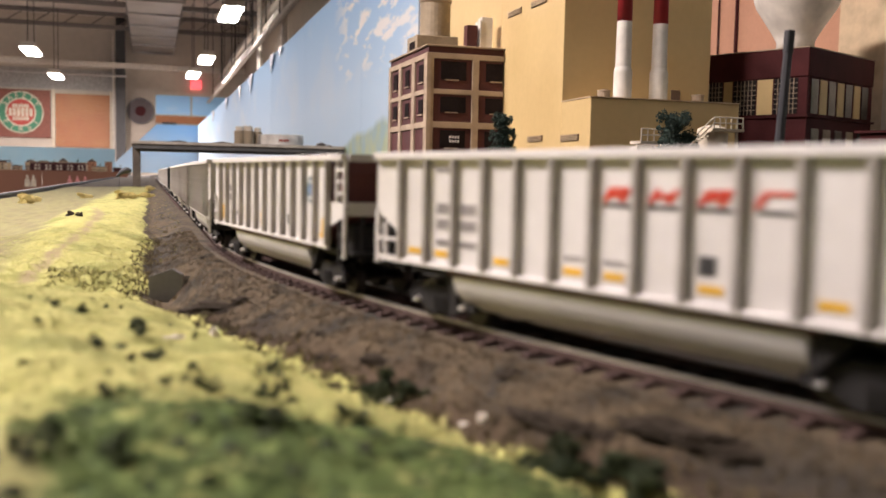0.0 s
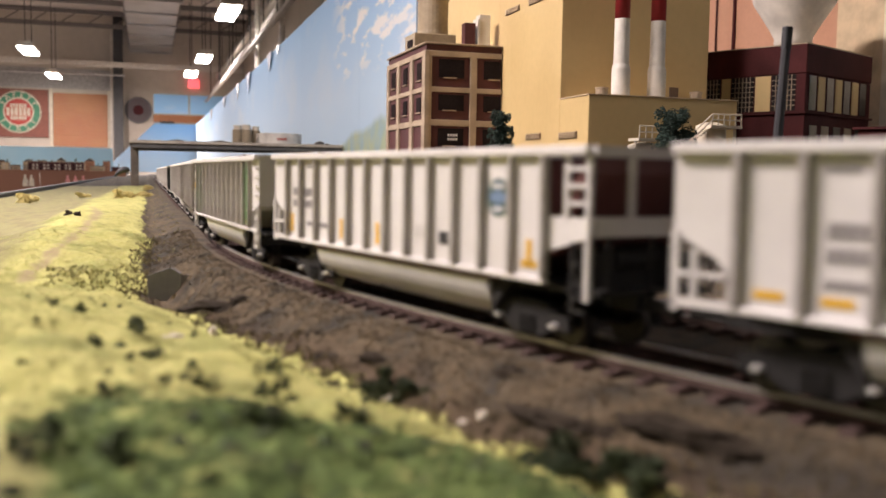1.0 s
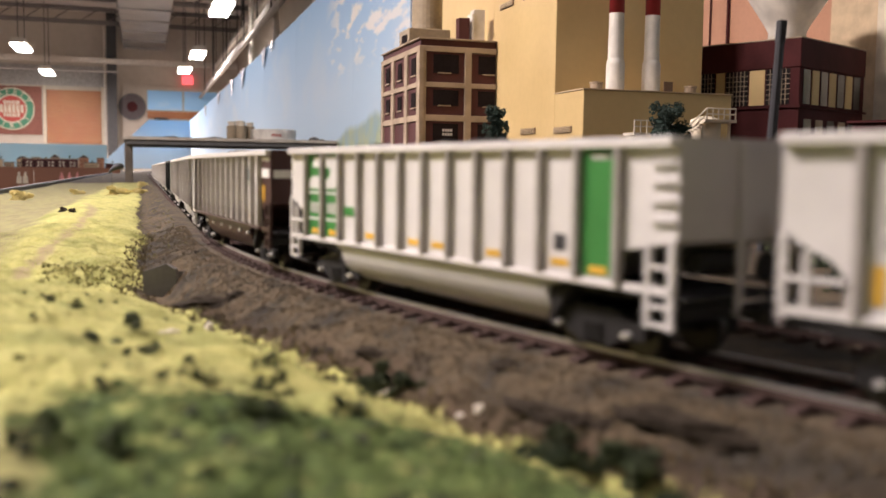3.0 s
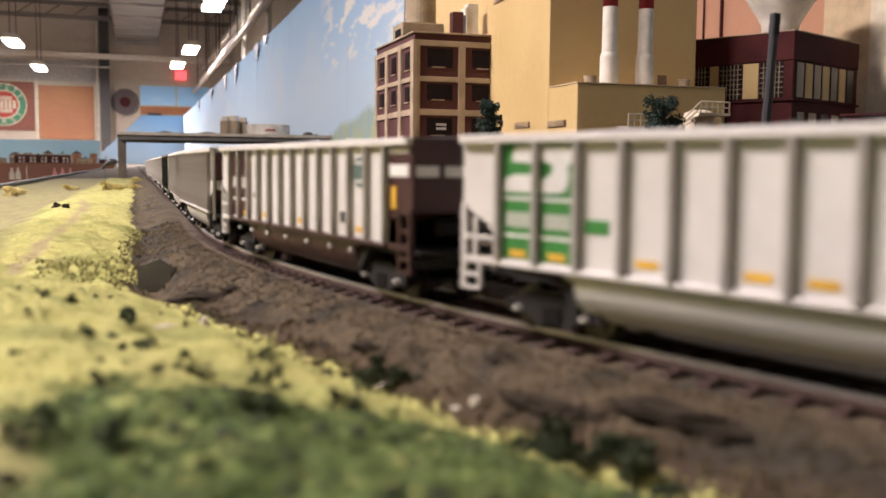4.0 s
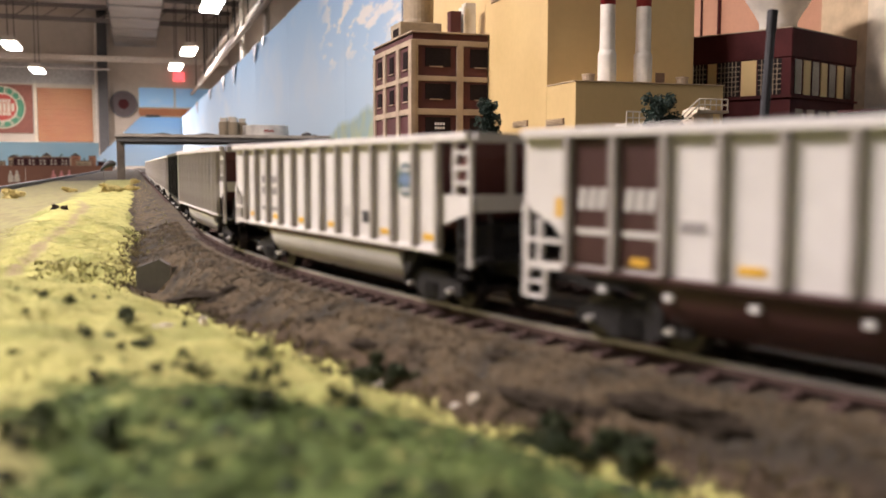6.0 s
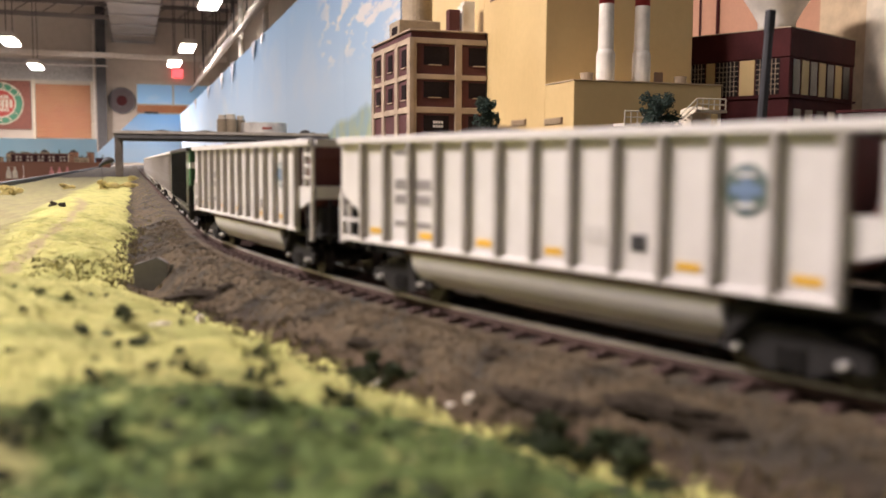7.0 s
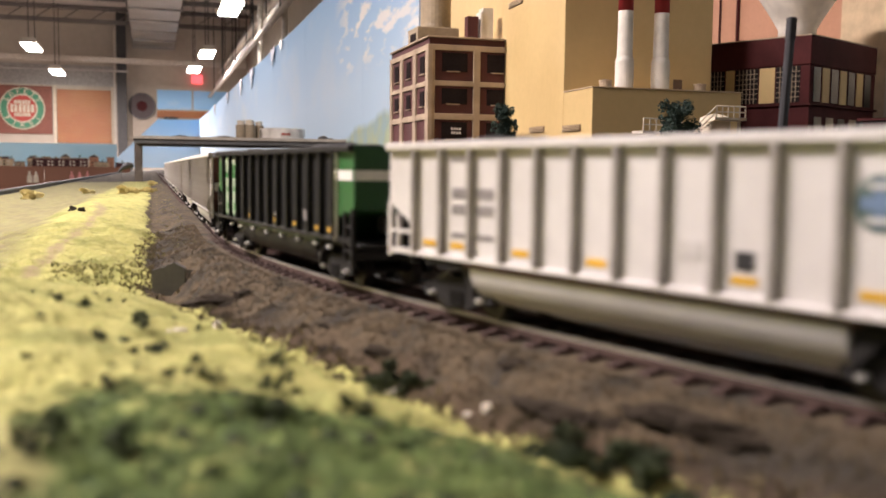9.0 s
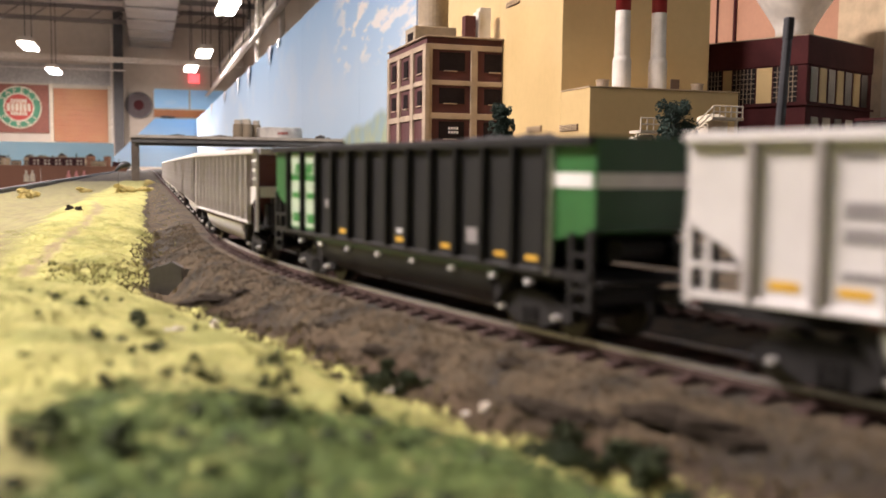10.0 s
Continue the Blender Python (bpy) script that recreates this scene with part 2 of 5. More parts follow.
def ground_z(x, y):
    d = off_track(x, y)
    z = -0.0034 - 0.0112 * smooth(0.0165, 0.048, d) - 0.003 * smooth(0.06, 0.2, d)
    z = z - 0.001 * smooth(0.2, 0.25, d)
    # front turf mound
    g = front_turf(x, y)
    z = z + 0.012 * smooth(-0.002, 0.075, g) * (1 - smooth(0.28, 0.42, y)) + 0.0055 * smooth(-0.002, 0.028, g) * (1 - smooth(0.34, 0.46, y))
    # hill behind the culvert, with a steep bank towards the track
    hx, hy = (x + 0.045) / 0.05, (y - 0.80) / 0.33
    z = z + 0.016 * np.exp(-(hx ** 2 + hy ** 2))
    z = z + 0.0035 * smooth(0.040, 0.052, d) * smooth(0.46, 0.60, y) * (1 - smooth(1.4, 2.4, y))
    # stream bed at the culvert
    z = z - 0.0125 * np.exp(-(((y - 0.412 - 0.25 * x) / 0.036) ** 2)) * smooth(0.024, 0.046, d) * (1 - smooth(0.12, 0.2, d))
    # gullies washed into the bank
    bank = smooth(0.020, 0.030, d) * (1 - smooth(0.046, 0.060, d))
    z = z + bank * (0.0012 * ripple(x * 1.6, y, 0.035) + 0.0006 * ripple(x + 5, y, 0.011))
    w = smooth(0.02, 0.06, d)
    z = z + w * (0.0014 * ripple(x, y, 0.05) + 0.0006 * ripple(x + 1, y, 0.017)) + 0.0003 * (1 - w) * ripple(x, y, 0.012)
    return z


def ground_material():
    m = bpy.data.materials.new("layout_ground")
    m.use_nodes = True
    n, l = m.node_tree.nodes, m.node_tree.links
    b = n["Principled BSDF"]
    b.inputs["Roughness"].default_value = 0.95
    tc = n.new("ShaderNodeTexCoord")

    def tex(scale, detail=5):
        t = n.new("ShaderNodeTexNoise")
        t.inputs["Scale"].default_value, t.inputs["Detail"].default_value = scale, detail
        l.new(tc.outputs["Object"], t.inputs["Vector"])
        return t

    def mixer(fac, a, c, lo=0.4, hi=0.62):
        r = n.new("ShaderNodeMapRange")
        r.inputs[1].default_value, r.inputs[2].default_value = lo, hi
        l.new(fac, r.inputs[0])
        x = n.new("ShaderNodeMix")
        x.data_type = "RGBA"
        l.new(r.outputs[0], x.inputs[0])
        for s, v in ((6, a), (7, c)):
            if isinstance(v, tuple):
                x.inputs[s].default_value = (*v, 1)
            else:
                l.new(v, x.inputs[s])
        return x.outputs[2]

    def attr(name):
        t = n.new("ShaderNodeAttribute")
        t.attribute_name = name
        return t.outputs["Fac"]

    dirt = mixer(tex(900).outputs[0], (0.112, 0.080, 0.042), (0.050, 0.036, 0.020), 0.34, 0.68)
    dirt = mixer(tex(38, 8).outputs[0], dirt, (0.026, 0.021, 0.014), 0.48, 0.60)
    dirt = mixer(tex(95).outputs[0], dirt, (0.032, 0.025, 0.015), 0.52, 0.66)
    dirt = mixer(attr("fringe"), dirt, (0.062, 0.037, 0.018), 0.2, 1.3)
    turf = mixer(tex(300).outputs[0], (0.52, 0.495, 0.175), (0.40, 0.39, 0.12), 0.4, 0.65)
    turf = mixer(tex(34).outputs[0], turf, (0.27, 0.285, 0.085), 0.52, 0.70)
    turf2 = mixer(tex(260).outputs[0], (0.050, 0.088, 0.022), (0.15, 0.20, 0.05), 0.4, 0.65)
    turf2 = mixer(tex(75).outputs[0], turf2, (0.34, 0.36, 0.11), 0.52, 0.66)
    turf = mixer(attr("green"), turf, turf2, 0.3, 0.7)
    pale = mixer(tex(60).outputs[0], (0.28, 0.265, 0.115), (0.225, 0.195, 0.10), 0.4, 0.62)
    turf = mixer(attr("pale"), turf, pale, 0.0, 1.0)
    turf = mixer(attr("path"), turf, (0.33, 0.25, 0.16), 0.0, 1.3)
    both = mixer(attr("turf"), dirt, turf, 0.35, 0.65)
    l.new(both, b.inputs["Base Color"])
    bt = tex(800)
    bp = n.new("ShaderNodeBump")
    bp.inputs["Strength"].default_value, bp.inputs["Distance"].default_value = 0.6, 0.0010
    l.new(bt.outputs[0], bp.inputs["Height"])
    l.new(bp.outputs[0], b.inputs["Normal"])
    return m


def green_amount(x, y):
    """Where the front turf turns dark green."""
    far = smooth(0.166, 0.140, y + 0.006 * ripple(x, y + 2, 0.05) + 0.004 * ripple(x, y + 1, 0.016))
    return far * smooth(-0.022, -0.008, x + 0.003 * ripple(x + 2, y, 0.03)) * smooth(0.007, 0.020, front_turf(x, y))


def build_ground():
    ys = np.concatenate([np.arange(-0.9, 0.02, 0.02), np.arange(0.02, 0.62, 0.0028), np.geomspace(0.62, 14.0, 260)])
    xs = np.concatenate([np.arange(-0.256, -0.13, 0.008), np.arange(-0.13, 0.16, 0.0026), np.geomspace(0.16, 1.36, 60)])
    X, Y = np.meshgrid(xs, ys)
    Z = ground_z(X, Y)
    nx, ny = len(xs), len(ys)
    verts = np.stack([X.ravel(), Y.ravel(), Z.ravel()], 1)
    i = (np.arange(ny - 1)[:, None] * nx + np.arange(nx - 1)[None, :]).ravel()
    faces = np.stack([i, i + 1, i + nx + 1, i + nx], 1)
    me = bpy.data.meshes.new("ground")
    me.from_pydata(verts.tolist(), [], faces.tolist())
    t = smooth(-0.004, 0.004, grass_edge(X, Y)).ravel()
    g = np.where(Y < 0.4, green_amount(X, Y), 0.0).ravel()
    back = smooth(0.43, 0.46, Y)
    pale = (back * smooth(-0.058, -0.075, X + 0.006 * ripple(X, Y, 0.1) + 0.02 * smooth(0.8, 1.5, Y))).ravel()
    pale = np.maximum(pale, (0.5 * smooth(0.155, 0.135, Y + 0.006 * ripple(X, Y, 0.04)) * smooth(-0.006, -0.016, X)).ravel())
    way = (back * (1 - smooth(0.001, 0.005, hill_path(X, Y) + 0.0015 * ripple(X, Y, 0.03))) * (1 - smooth(0.75, 1.0, Y))).ravel()
    fringe = (smooth(-0.014, -0.001, grass_edge(X, Y)) * smooth(0.46, 0.42, Y)).ravel()
    for nm, val in (("turf", t), ("green", g), ("pale", pale), ("path", way), ("fringe", fringe)):
        a = me.attributes.new(nm, "FLOAT", "POINT")
        a.data.foreach_set("value", val.astype(np.float32))
    me.polygons.foreach_set("use_smooth", [True] * len(me.polygons))
    me.materials.append(ground_material())
    ob = new("ground", me)
    return tagged(ob, "model landscape of brown ballast slopes and yellow-green turf", "ground", kind="structure")


build_ground()


def build_rails():
    """The main line and the line behind it: rails here, sleepers at the end of the file."""
    roots = []
    for side, s0, s1, label in ((0.0, -6.0, 1.75, "curved model railway track with brown sleepers"), (-0.062, -6.0, 1.65, "second model railway track behind the train")):
        root = thing("railway_track", label, "track", kind="structure")
        for rs in (-0.0083, 0.0083):
            for nm, w, z0, z1, mat in (("rail", 0.0009, -0.0023, -0.0008, "rail_side"), ("rail_head", 0.0006, -0.0008, 0.0, "rail_top")):
                bm = B()
                ss = np.concatenate([np.linspace(s0, -0.05, 12), np.linspace(0, s1, 70)])
                prev = None
                for s in ss:
                    ring = []
                    for o, z in ((-w, z0), (w, z0), (w, z1), (-w, z1)):
                        x, y, _ = track(s, side + rs + o)
                        ring.append(bm.verts.new((x, y, z)))
                    if prev:
                        for k in range(4):
                            bm.faces.new((prev[k], prev[(k + 1) % 4], ring[(k + 1) % 4], ring[k]))
                    prev = ring
                bmesh.ops.recalc_face_normals(bm, faces=bm.faces)
                part(nm, bm, M[mat], root, "worn shiny rail top" if nm == "rail_head" else "")
        roots.append(root)
    return roots


TRACKS = build_rails()


# ---- the hall ----
HALL = dict(x0=-6.0, x1=1.9, y0=-6.0, y1=20.0, z0=-1.2, z1=3.05)


def build_hall():
    h = HALL
    t = 0.15
    def slab(name, b6, mat, label, cat):
        bm = B()
        box(bm, *b6)
        return tagged(part(name, bm, M[mat]), label, cat, kind="structure")
    slab("floor", (h["x0"], h["x1"], h["y0"], h["y1"], h["z0"] - 0.1, h["z0"]), "carpet", "dark carpeted hall floor", "floor")
    slab("ceiling", (h["x0"], h["x1"], h["y0"], h["y1"], h["z1"], h["z1"] + 0.15), "ceiling", "dim grey-brown open ceiling deck", "ceiling")
    slab("wall_north", (h["x0"] - t, h["x1"] + t, h["y1"], h["y1"] + t, h["z0"], h["z1"]), "hallwall", "beige block end wall of the hall", "wall")
    slab("wall_south", (h["x0"] - t, h["x1"] + t, h["y0"] - t, h["y0"], h["z0"], h["z1"]), "hallwall", "beige block wall", "wall")
    slab("wall_west", (h["x0"] - t, h["x0"], h["y0"], h["y1"], h["z0"], h["z1"]), "hallwall", "beige block wall", "wall")
    slab("wall_east", (h["x1"], h["x1"] + t, h["y0"], h["y1"], h["z0"], h["z1"]), "hallwall", "beige block wall", "wall")


build_hall()


def sky_material():
    m = bpy.data.materials.new("painted_sky")
    m.use_nodes = True
    n, l = m.node_tree.nodes, m.node_tree.links
    b = n["Principled BSDF"]
    b.inputs["Roughness"].default_value = 0.7
    tc = n.new("ShaderNodeTexCoord")
    sep = n.new("ShaderNodeSeparateXYZ")
    l.new(tc.outputs["Object"], sep.inputs[0])
    r = n.new("ShaderNodeValToRGB")
    e = r.color_ramp.elements
    e[0].position, e[0].color = 0.0, (0.55, 0.73, 0.87, 1)
    e[1].position, e[1].color = 1.0, (0.30, 0.58, 0.90, 1)
    q = r.color_ramp.elements.new(0.4)
    q.color = (0.55, 0.75, 0.94, 1)

    def math_node(op, a, b):
        k = n.new("ShaderNodeMath")
        k.operation = op
        for s, v in enumerate((a, b)):
            if isinstance(v, (int, float)):
                k.inputs[s].default_value = v
            else:
                l.new(v, k.inputs[s])
        return k.outputs[0]

    def ramp01(v, lo, hi):
        k = n.new("ShaderNodeMapRange")
        k.inputs[1].default_value, k.inputs[2].default_value = lo, hi
        l.new(v, k.inputs[0])
        return k.outputs[0]

    def noise_of(scale, stretch):
        mp = n.new("ShaderNodeMapping")
        mp.inputs["Scale"].default_value = stretch
        mp.inputs["Rotation"].default_value = (0.75, 0, 0)
        l.new(tc.outputs["Object"], mp.inputs["Vector"])
        t = n.new("ShaderNodeTexNoise")
        t.inputs["Scale"].default_value, t.inputs["Detail"].default_value = scale, 6
        l.new(mp.outputs[0], t.inputs["Vector"])
        return t.outputs[0]

    def over(fac, under, colour):
        x = n.new("ShaderNodeMix")
        x.data_type = "RGBA"
        l.new(fac, x.inputs[0])
        l.new(under, x.inputs[6])
        if isinstance(colour, tuple):
            x.inputs[7].default_value = (*colour, 1)
        else:
            l.new(colour, x.inputs[7])
        return x.outputs[2]

    l.new(ramp01(sep.outputs["Z"], 0.02, 0.72), r.inputs[0])
    # wispy painted cloud near the factory, faint ones further on
    near = math_node("MULTIPLY", ramp01(sep.outputs["Y"], 3.55, 3.2), ramp01(sep.outputs["Z"], 0.34, 0.42))
    wisp = math_node("MULTIPLY", ramp01(noise_of(4.2, (1, 1.3, 5.0)), 0.50, 0.58), near)
    col = over(wisp, r.outputs[0], (0.92, 0.92, 0.92))
    faint = math_node("MULTIPLY", ramp01(noise_of(1.6, (1, 1, 2.2)), 0.5, 0.72), 0.45)
    col = over(faint, col, (0.70, 0.78, 0.85))
    # painted hills, rising towards the factory
    line = math_node("ADD", math_node("MULTIPLY", ramp01(sep.outputs["Y"], 4.1, 2.5), 0.17), math_node("MULTIPLY", noise_of(3.0, (1, 1, 0.2)), 0.12))
    hill = ramp01(math_node("SUBTRACT", line, sep.outputs["Z"]), -0.012, 0.012)
    hc = n.new("ShaderNodeValToRGB")
    hc.color_ramp.elements[0].position, hc.color_ramp.elements[0].color = 0.40, (0.36, 0.52, 0.52, 1)
    hc.color_ramp.elements[1].position, hc.color_ramp.elements[1].color = 0.62, (0.47, 0.56, 0.36, 1)
    l.new(noise_of(14, (1, 1, 1)), hc.inputs[0])
    hill = math_node("MULTIPLY", hill, ramp01(sep.outputs["Y"], 4.4, 4.0))
    col = over(hill, col, hc.outputs[0])
    l.new(col, b.inputs["Base Color"])
    return m


M["sky"] = sky_material()
BACK_X, BACK_TOP = 0.66, 0.70


def build_backdrop():
    root = thing("backdrop", "painted blue sky backdrop panels with white clouds and hills", "backdrop", kind="structure")
    ys = [2.02, 3.05, 4.25, 5.45, 6.65, 7.85, 9.05, 10.25, 11.45, 12.65, 13.9]
    for a, b in zip(ys, ys[1:]):
        bm = B()
        box(bm, BACK_X, BACK_X + 0.006, a + 0.0015, b - 0.0015, -0.05, BACK_TOP + random.uniform(-0.004, 0.004))
        part("panel", bm, M["sky"], root)
    bm = B()
    prism(bm, [(0.661, 2.018), (1.35, 1.62), (1.353, 1.628), (0.668, 2.026)], "z", -0.05, BACK_TOP)
    part("panel", bm, M["sky"], root)
    part("panel", box(B(), 1.356, 1.362, -0.4, 1.618, -0.05, BACK_TOP), M["sky"], root)
    bm = B()
    prism(bm, [(-0.55, 0.02), (0.655, 0.02), (0.655, BACK_TOP), (0.10, BACK_TOP), (-0.55, 0.06)], "y", 13.9, 13.91)
    part("end_panel", bm, M["sky"], root)
    for k, (y, w, hh) in enumerate(((5.35, 0.10, 0.10), (5.0, 0.05, 0.05), (6.5, 0.12, 0.13), (7.3, 0.08, 0.12), (8.6, 0.16, 0.10), (10.4, 0.12, 0.12))):
        bm = B()
        prism(bm, [(y - w, BACK_TOP - 0.004), (y + w, BACK_TOP - 0.004), (y + w * 0.3, BACK_TOP - hh)], "x", BACK_X - 0.012, BACK_X - 0.009)
        part("torn_flap", bm, M["duct" if k % 2 else "blue"], root, "loose torn flap of backdrop paper")


build_backdrop()


# ---- foliage and loose pieces ----
def leaf_cloud(bm, centre, size, n, leaf, rng, flat=1.0):
    """n small leaf faces through an uneven lump."""
    lumps = [(rng.normal(size=3) * np.array([0.5, 0.5, 0.35]) * np.array(size), rng.uniform(0.35, 0.6)) for _ in range(7)]
    for _ in range(n):
        c, r = lumps[rng.randint(len(lumps))]
        d = rng.normal(size=3)
        d /= np.linalg.norm(d)
        p = np.array(centre) + c + d * r * np.array(size) * rng.uniform(0.6, 1.0)
        a, b = rng.normal(size=3), rng.normal(size=3)
        a, b = a / np.linalg.norm(a) * leaf, b / np.linalg.norm(b) * leaf
        bm.faces.new([bm.verts.new(p + q) for q in (-a, b, a, -b)])


def shrub(name, label, x, y, size, n, leaf, mat, seed, z=None, category="shrub"):
    bm = B()
    zz = float(ground_z(np.array([x]), np.array([y]))[0]) if z is None else z
    leaf_cloud(bm, (0, 0, size[2] * 0.45), size, n, leaf, np.random.RandomState(seed))
    ob = part(name, bm, M[mat])
    ob.location = (x, y, zz)
    return tagged(ob, label, category)


def pine(x, y, z0, height, width, seed, label, taper=0.6):
    root = thing("model_tree", label, "tree", (x, y, z0))
    bm = B()
    tube(bm, (0, 0, 0), (0, 0, height * 0.9), width * 0.05, width * 0.015, 7)
    part("trunk", bm, M["trunk"], root)
    rng = np.random.RandomState(seed)
    bm = B()
    for k in range(15):
        f = k / 14
        r = width * 0.5 * (1 - f * taper) * rng.uniform(0.75, 1.15)
        for j in range(5):
            a = rng.uniform(0, 6.28)
            rr = r * rng.uniform(0.3, 0.8)
            leaf_cloud(bm, (rr * math.cos(a), rr * math.sin(a), height * (0.16 + 0.78 * f)), (r * 0.5, r * 0.5, height * 0.06), 170, width * 0.024, rng)
    part("crown", bm, M["pine"], root)
    return root


# ---- fascia, bridge shelf ----
def build_benchwork():
    root = thing("layout_fascia", "dark grey edge board of the railway layout", "fascia", kind="structure")
    bm = B()
    box(bm, -0.270, -0.258, -0.9, 14.0, -0.22, -0.009, 0.002)
    part("board", bm, M["fascia"], root)
    bm = B()
    box(bm, -0.258, 1.355, -0.9, 13.9, -0.20, -0.06)
    part("bench", bm, M["deck"], root)


build_benchwork()


def build_bridge():
    root = thing("overhead_shelf", "thin grey-brown raised deck crossing over the track on posts", "shelf")
    bm = B()
    box(bm, -0.056, 0.655, 3.3, 4.3, 0.124, 0.137)
    part("deck", bm, M["deck"], root)
    bm = B()
    box(bm, -0.058, 0.655, 3.290, 3.299, 0.128, 0.1385, 0.001)
    part("edge_board", bm, M["deck_edge"], root, "pale wooden edge board")
    bm = B()
    box(bm, -0.05, 0.655, 3.292, 3.32, 0.112, 0.1235, 0.001)
    part("beam", bm, M["fascia"], root)
    for x, y in ((-0.041, 3.36), (0.6, 3.4)):
        bm = B()
        box(bm, x - 0.013, x + 0.013, y - 0.013, y + 0.013, -0.02, 0.1235, 0.002)
        part("post", bm, M["deck"], root)
    return root


build_bridge()


def storage_tank(name, label, x, y, z, r, hgt, mat, top=True, marks=False):
    root = thing(name, label, "tank", (x, y, z))
    bm = B()
    lathe(bm, [(r, 0), (r, hgt * 0.96), (r * 0.97, hgt), (r * 0.5, hgt * 1.03), (r * 0.02, hgt * 1.04)], 28)
    part("shell", bm, M[mat], root, smooth=False)
    if top:
        bm = B()
        tube(bm, (0, 0, hgt), (0, 0, hgt + 0.016), r * 0.75, None, 14)
        part("railing", bm, M["cream"], root)
    if marks:
        for k in range(8):
            bm = B()
            a = -1.75 + k * 0.055
            c, s = math.cos(a) * (r + 0.0008), math.sin(a) * (r + 0.0008)
            tube(bm, (c, s, hgt * 0.45), (c, s, hgt * 0.62), 0.0016, None, 5)
            part("marking", bm, M["red"], root, "faded red marking")
    return root


DECKZ = 0.137
for tx, ty, tr, thh in ((0.322, 3.62, 0.019, 0.058), (0.350, 3.55, 0.018, 0.055), (0.362, 3.72, 0.021, 0.066), (0.402, 3.75, 0.018, 0.062)):
    storage_tank("storage_tank", "olive tan storage tank with railed top on the shelf", tx, ty, DECKZ, tr, thh, "tank_tan")
storage_tank("round_tank", "low white round tank with red marking", 0.475, 3.62, DECKZ, 0.085, 0.047, "stack_white", False, True)


def low_sheds():
    for x, y, w, d, hh, m in ((0.10, 3.5, 0.05, 0.04, 0.012, "fascia"), (0.215, 3.6, 0.03, 0.04, 0.010, "deck"), (0.27, 3.8, 0.10, 0.05, 0.022, "deck"), (0.60, 3.45, 0.03, 0.03, 0.018, "fascia"), (0.635, 3.5, 0.02, 0.03, 0.012, "deck")):
        root = thing("model_shed", "small dark low shed on the raised shelf", "shed", (x, y, DECKZ))
        bm = B()
        box(bm, -w / 2, w / 2, -d / 2, d / 2, 0, hh * 0.7)
        part("wall", bm, M[m], root)
        bm = B()
        prism(bm, [(-w / 2 - 0.002, hh * 0.7), (w / 2 + 0.002, hh * 0.7), (0, hh)], "y", -d / 2 - 0.002, d / 2 + 0.002)
        part("roof", bm, M["fascia"], root)


low_sheds()


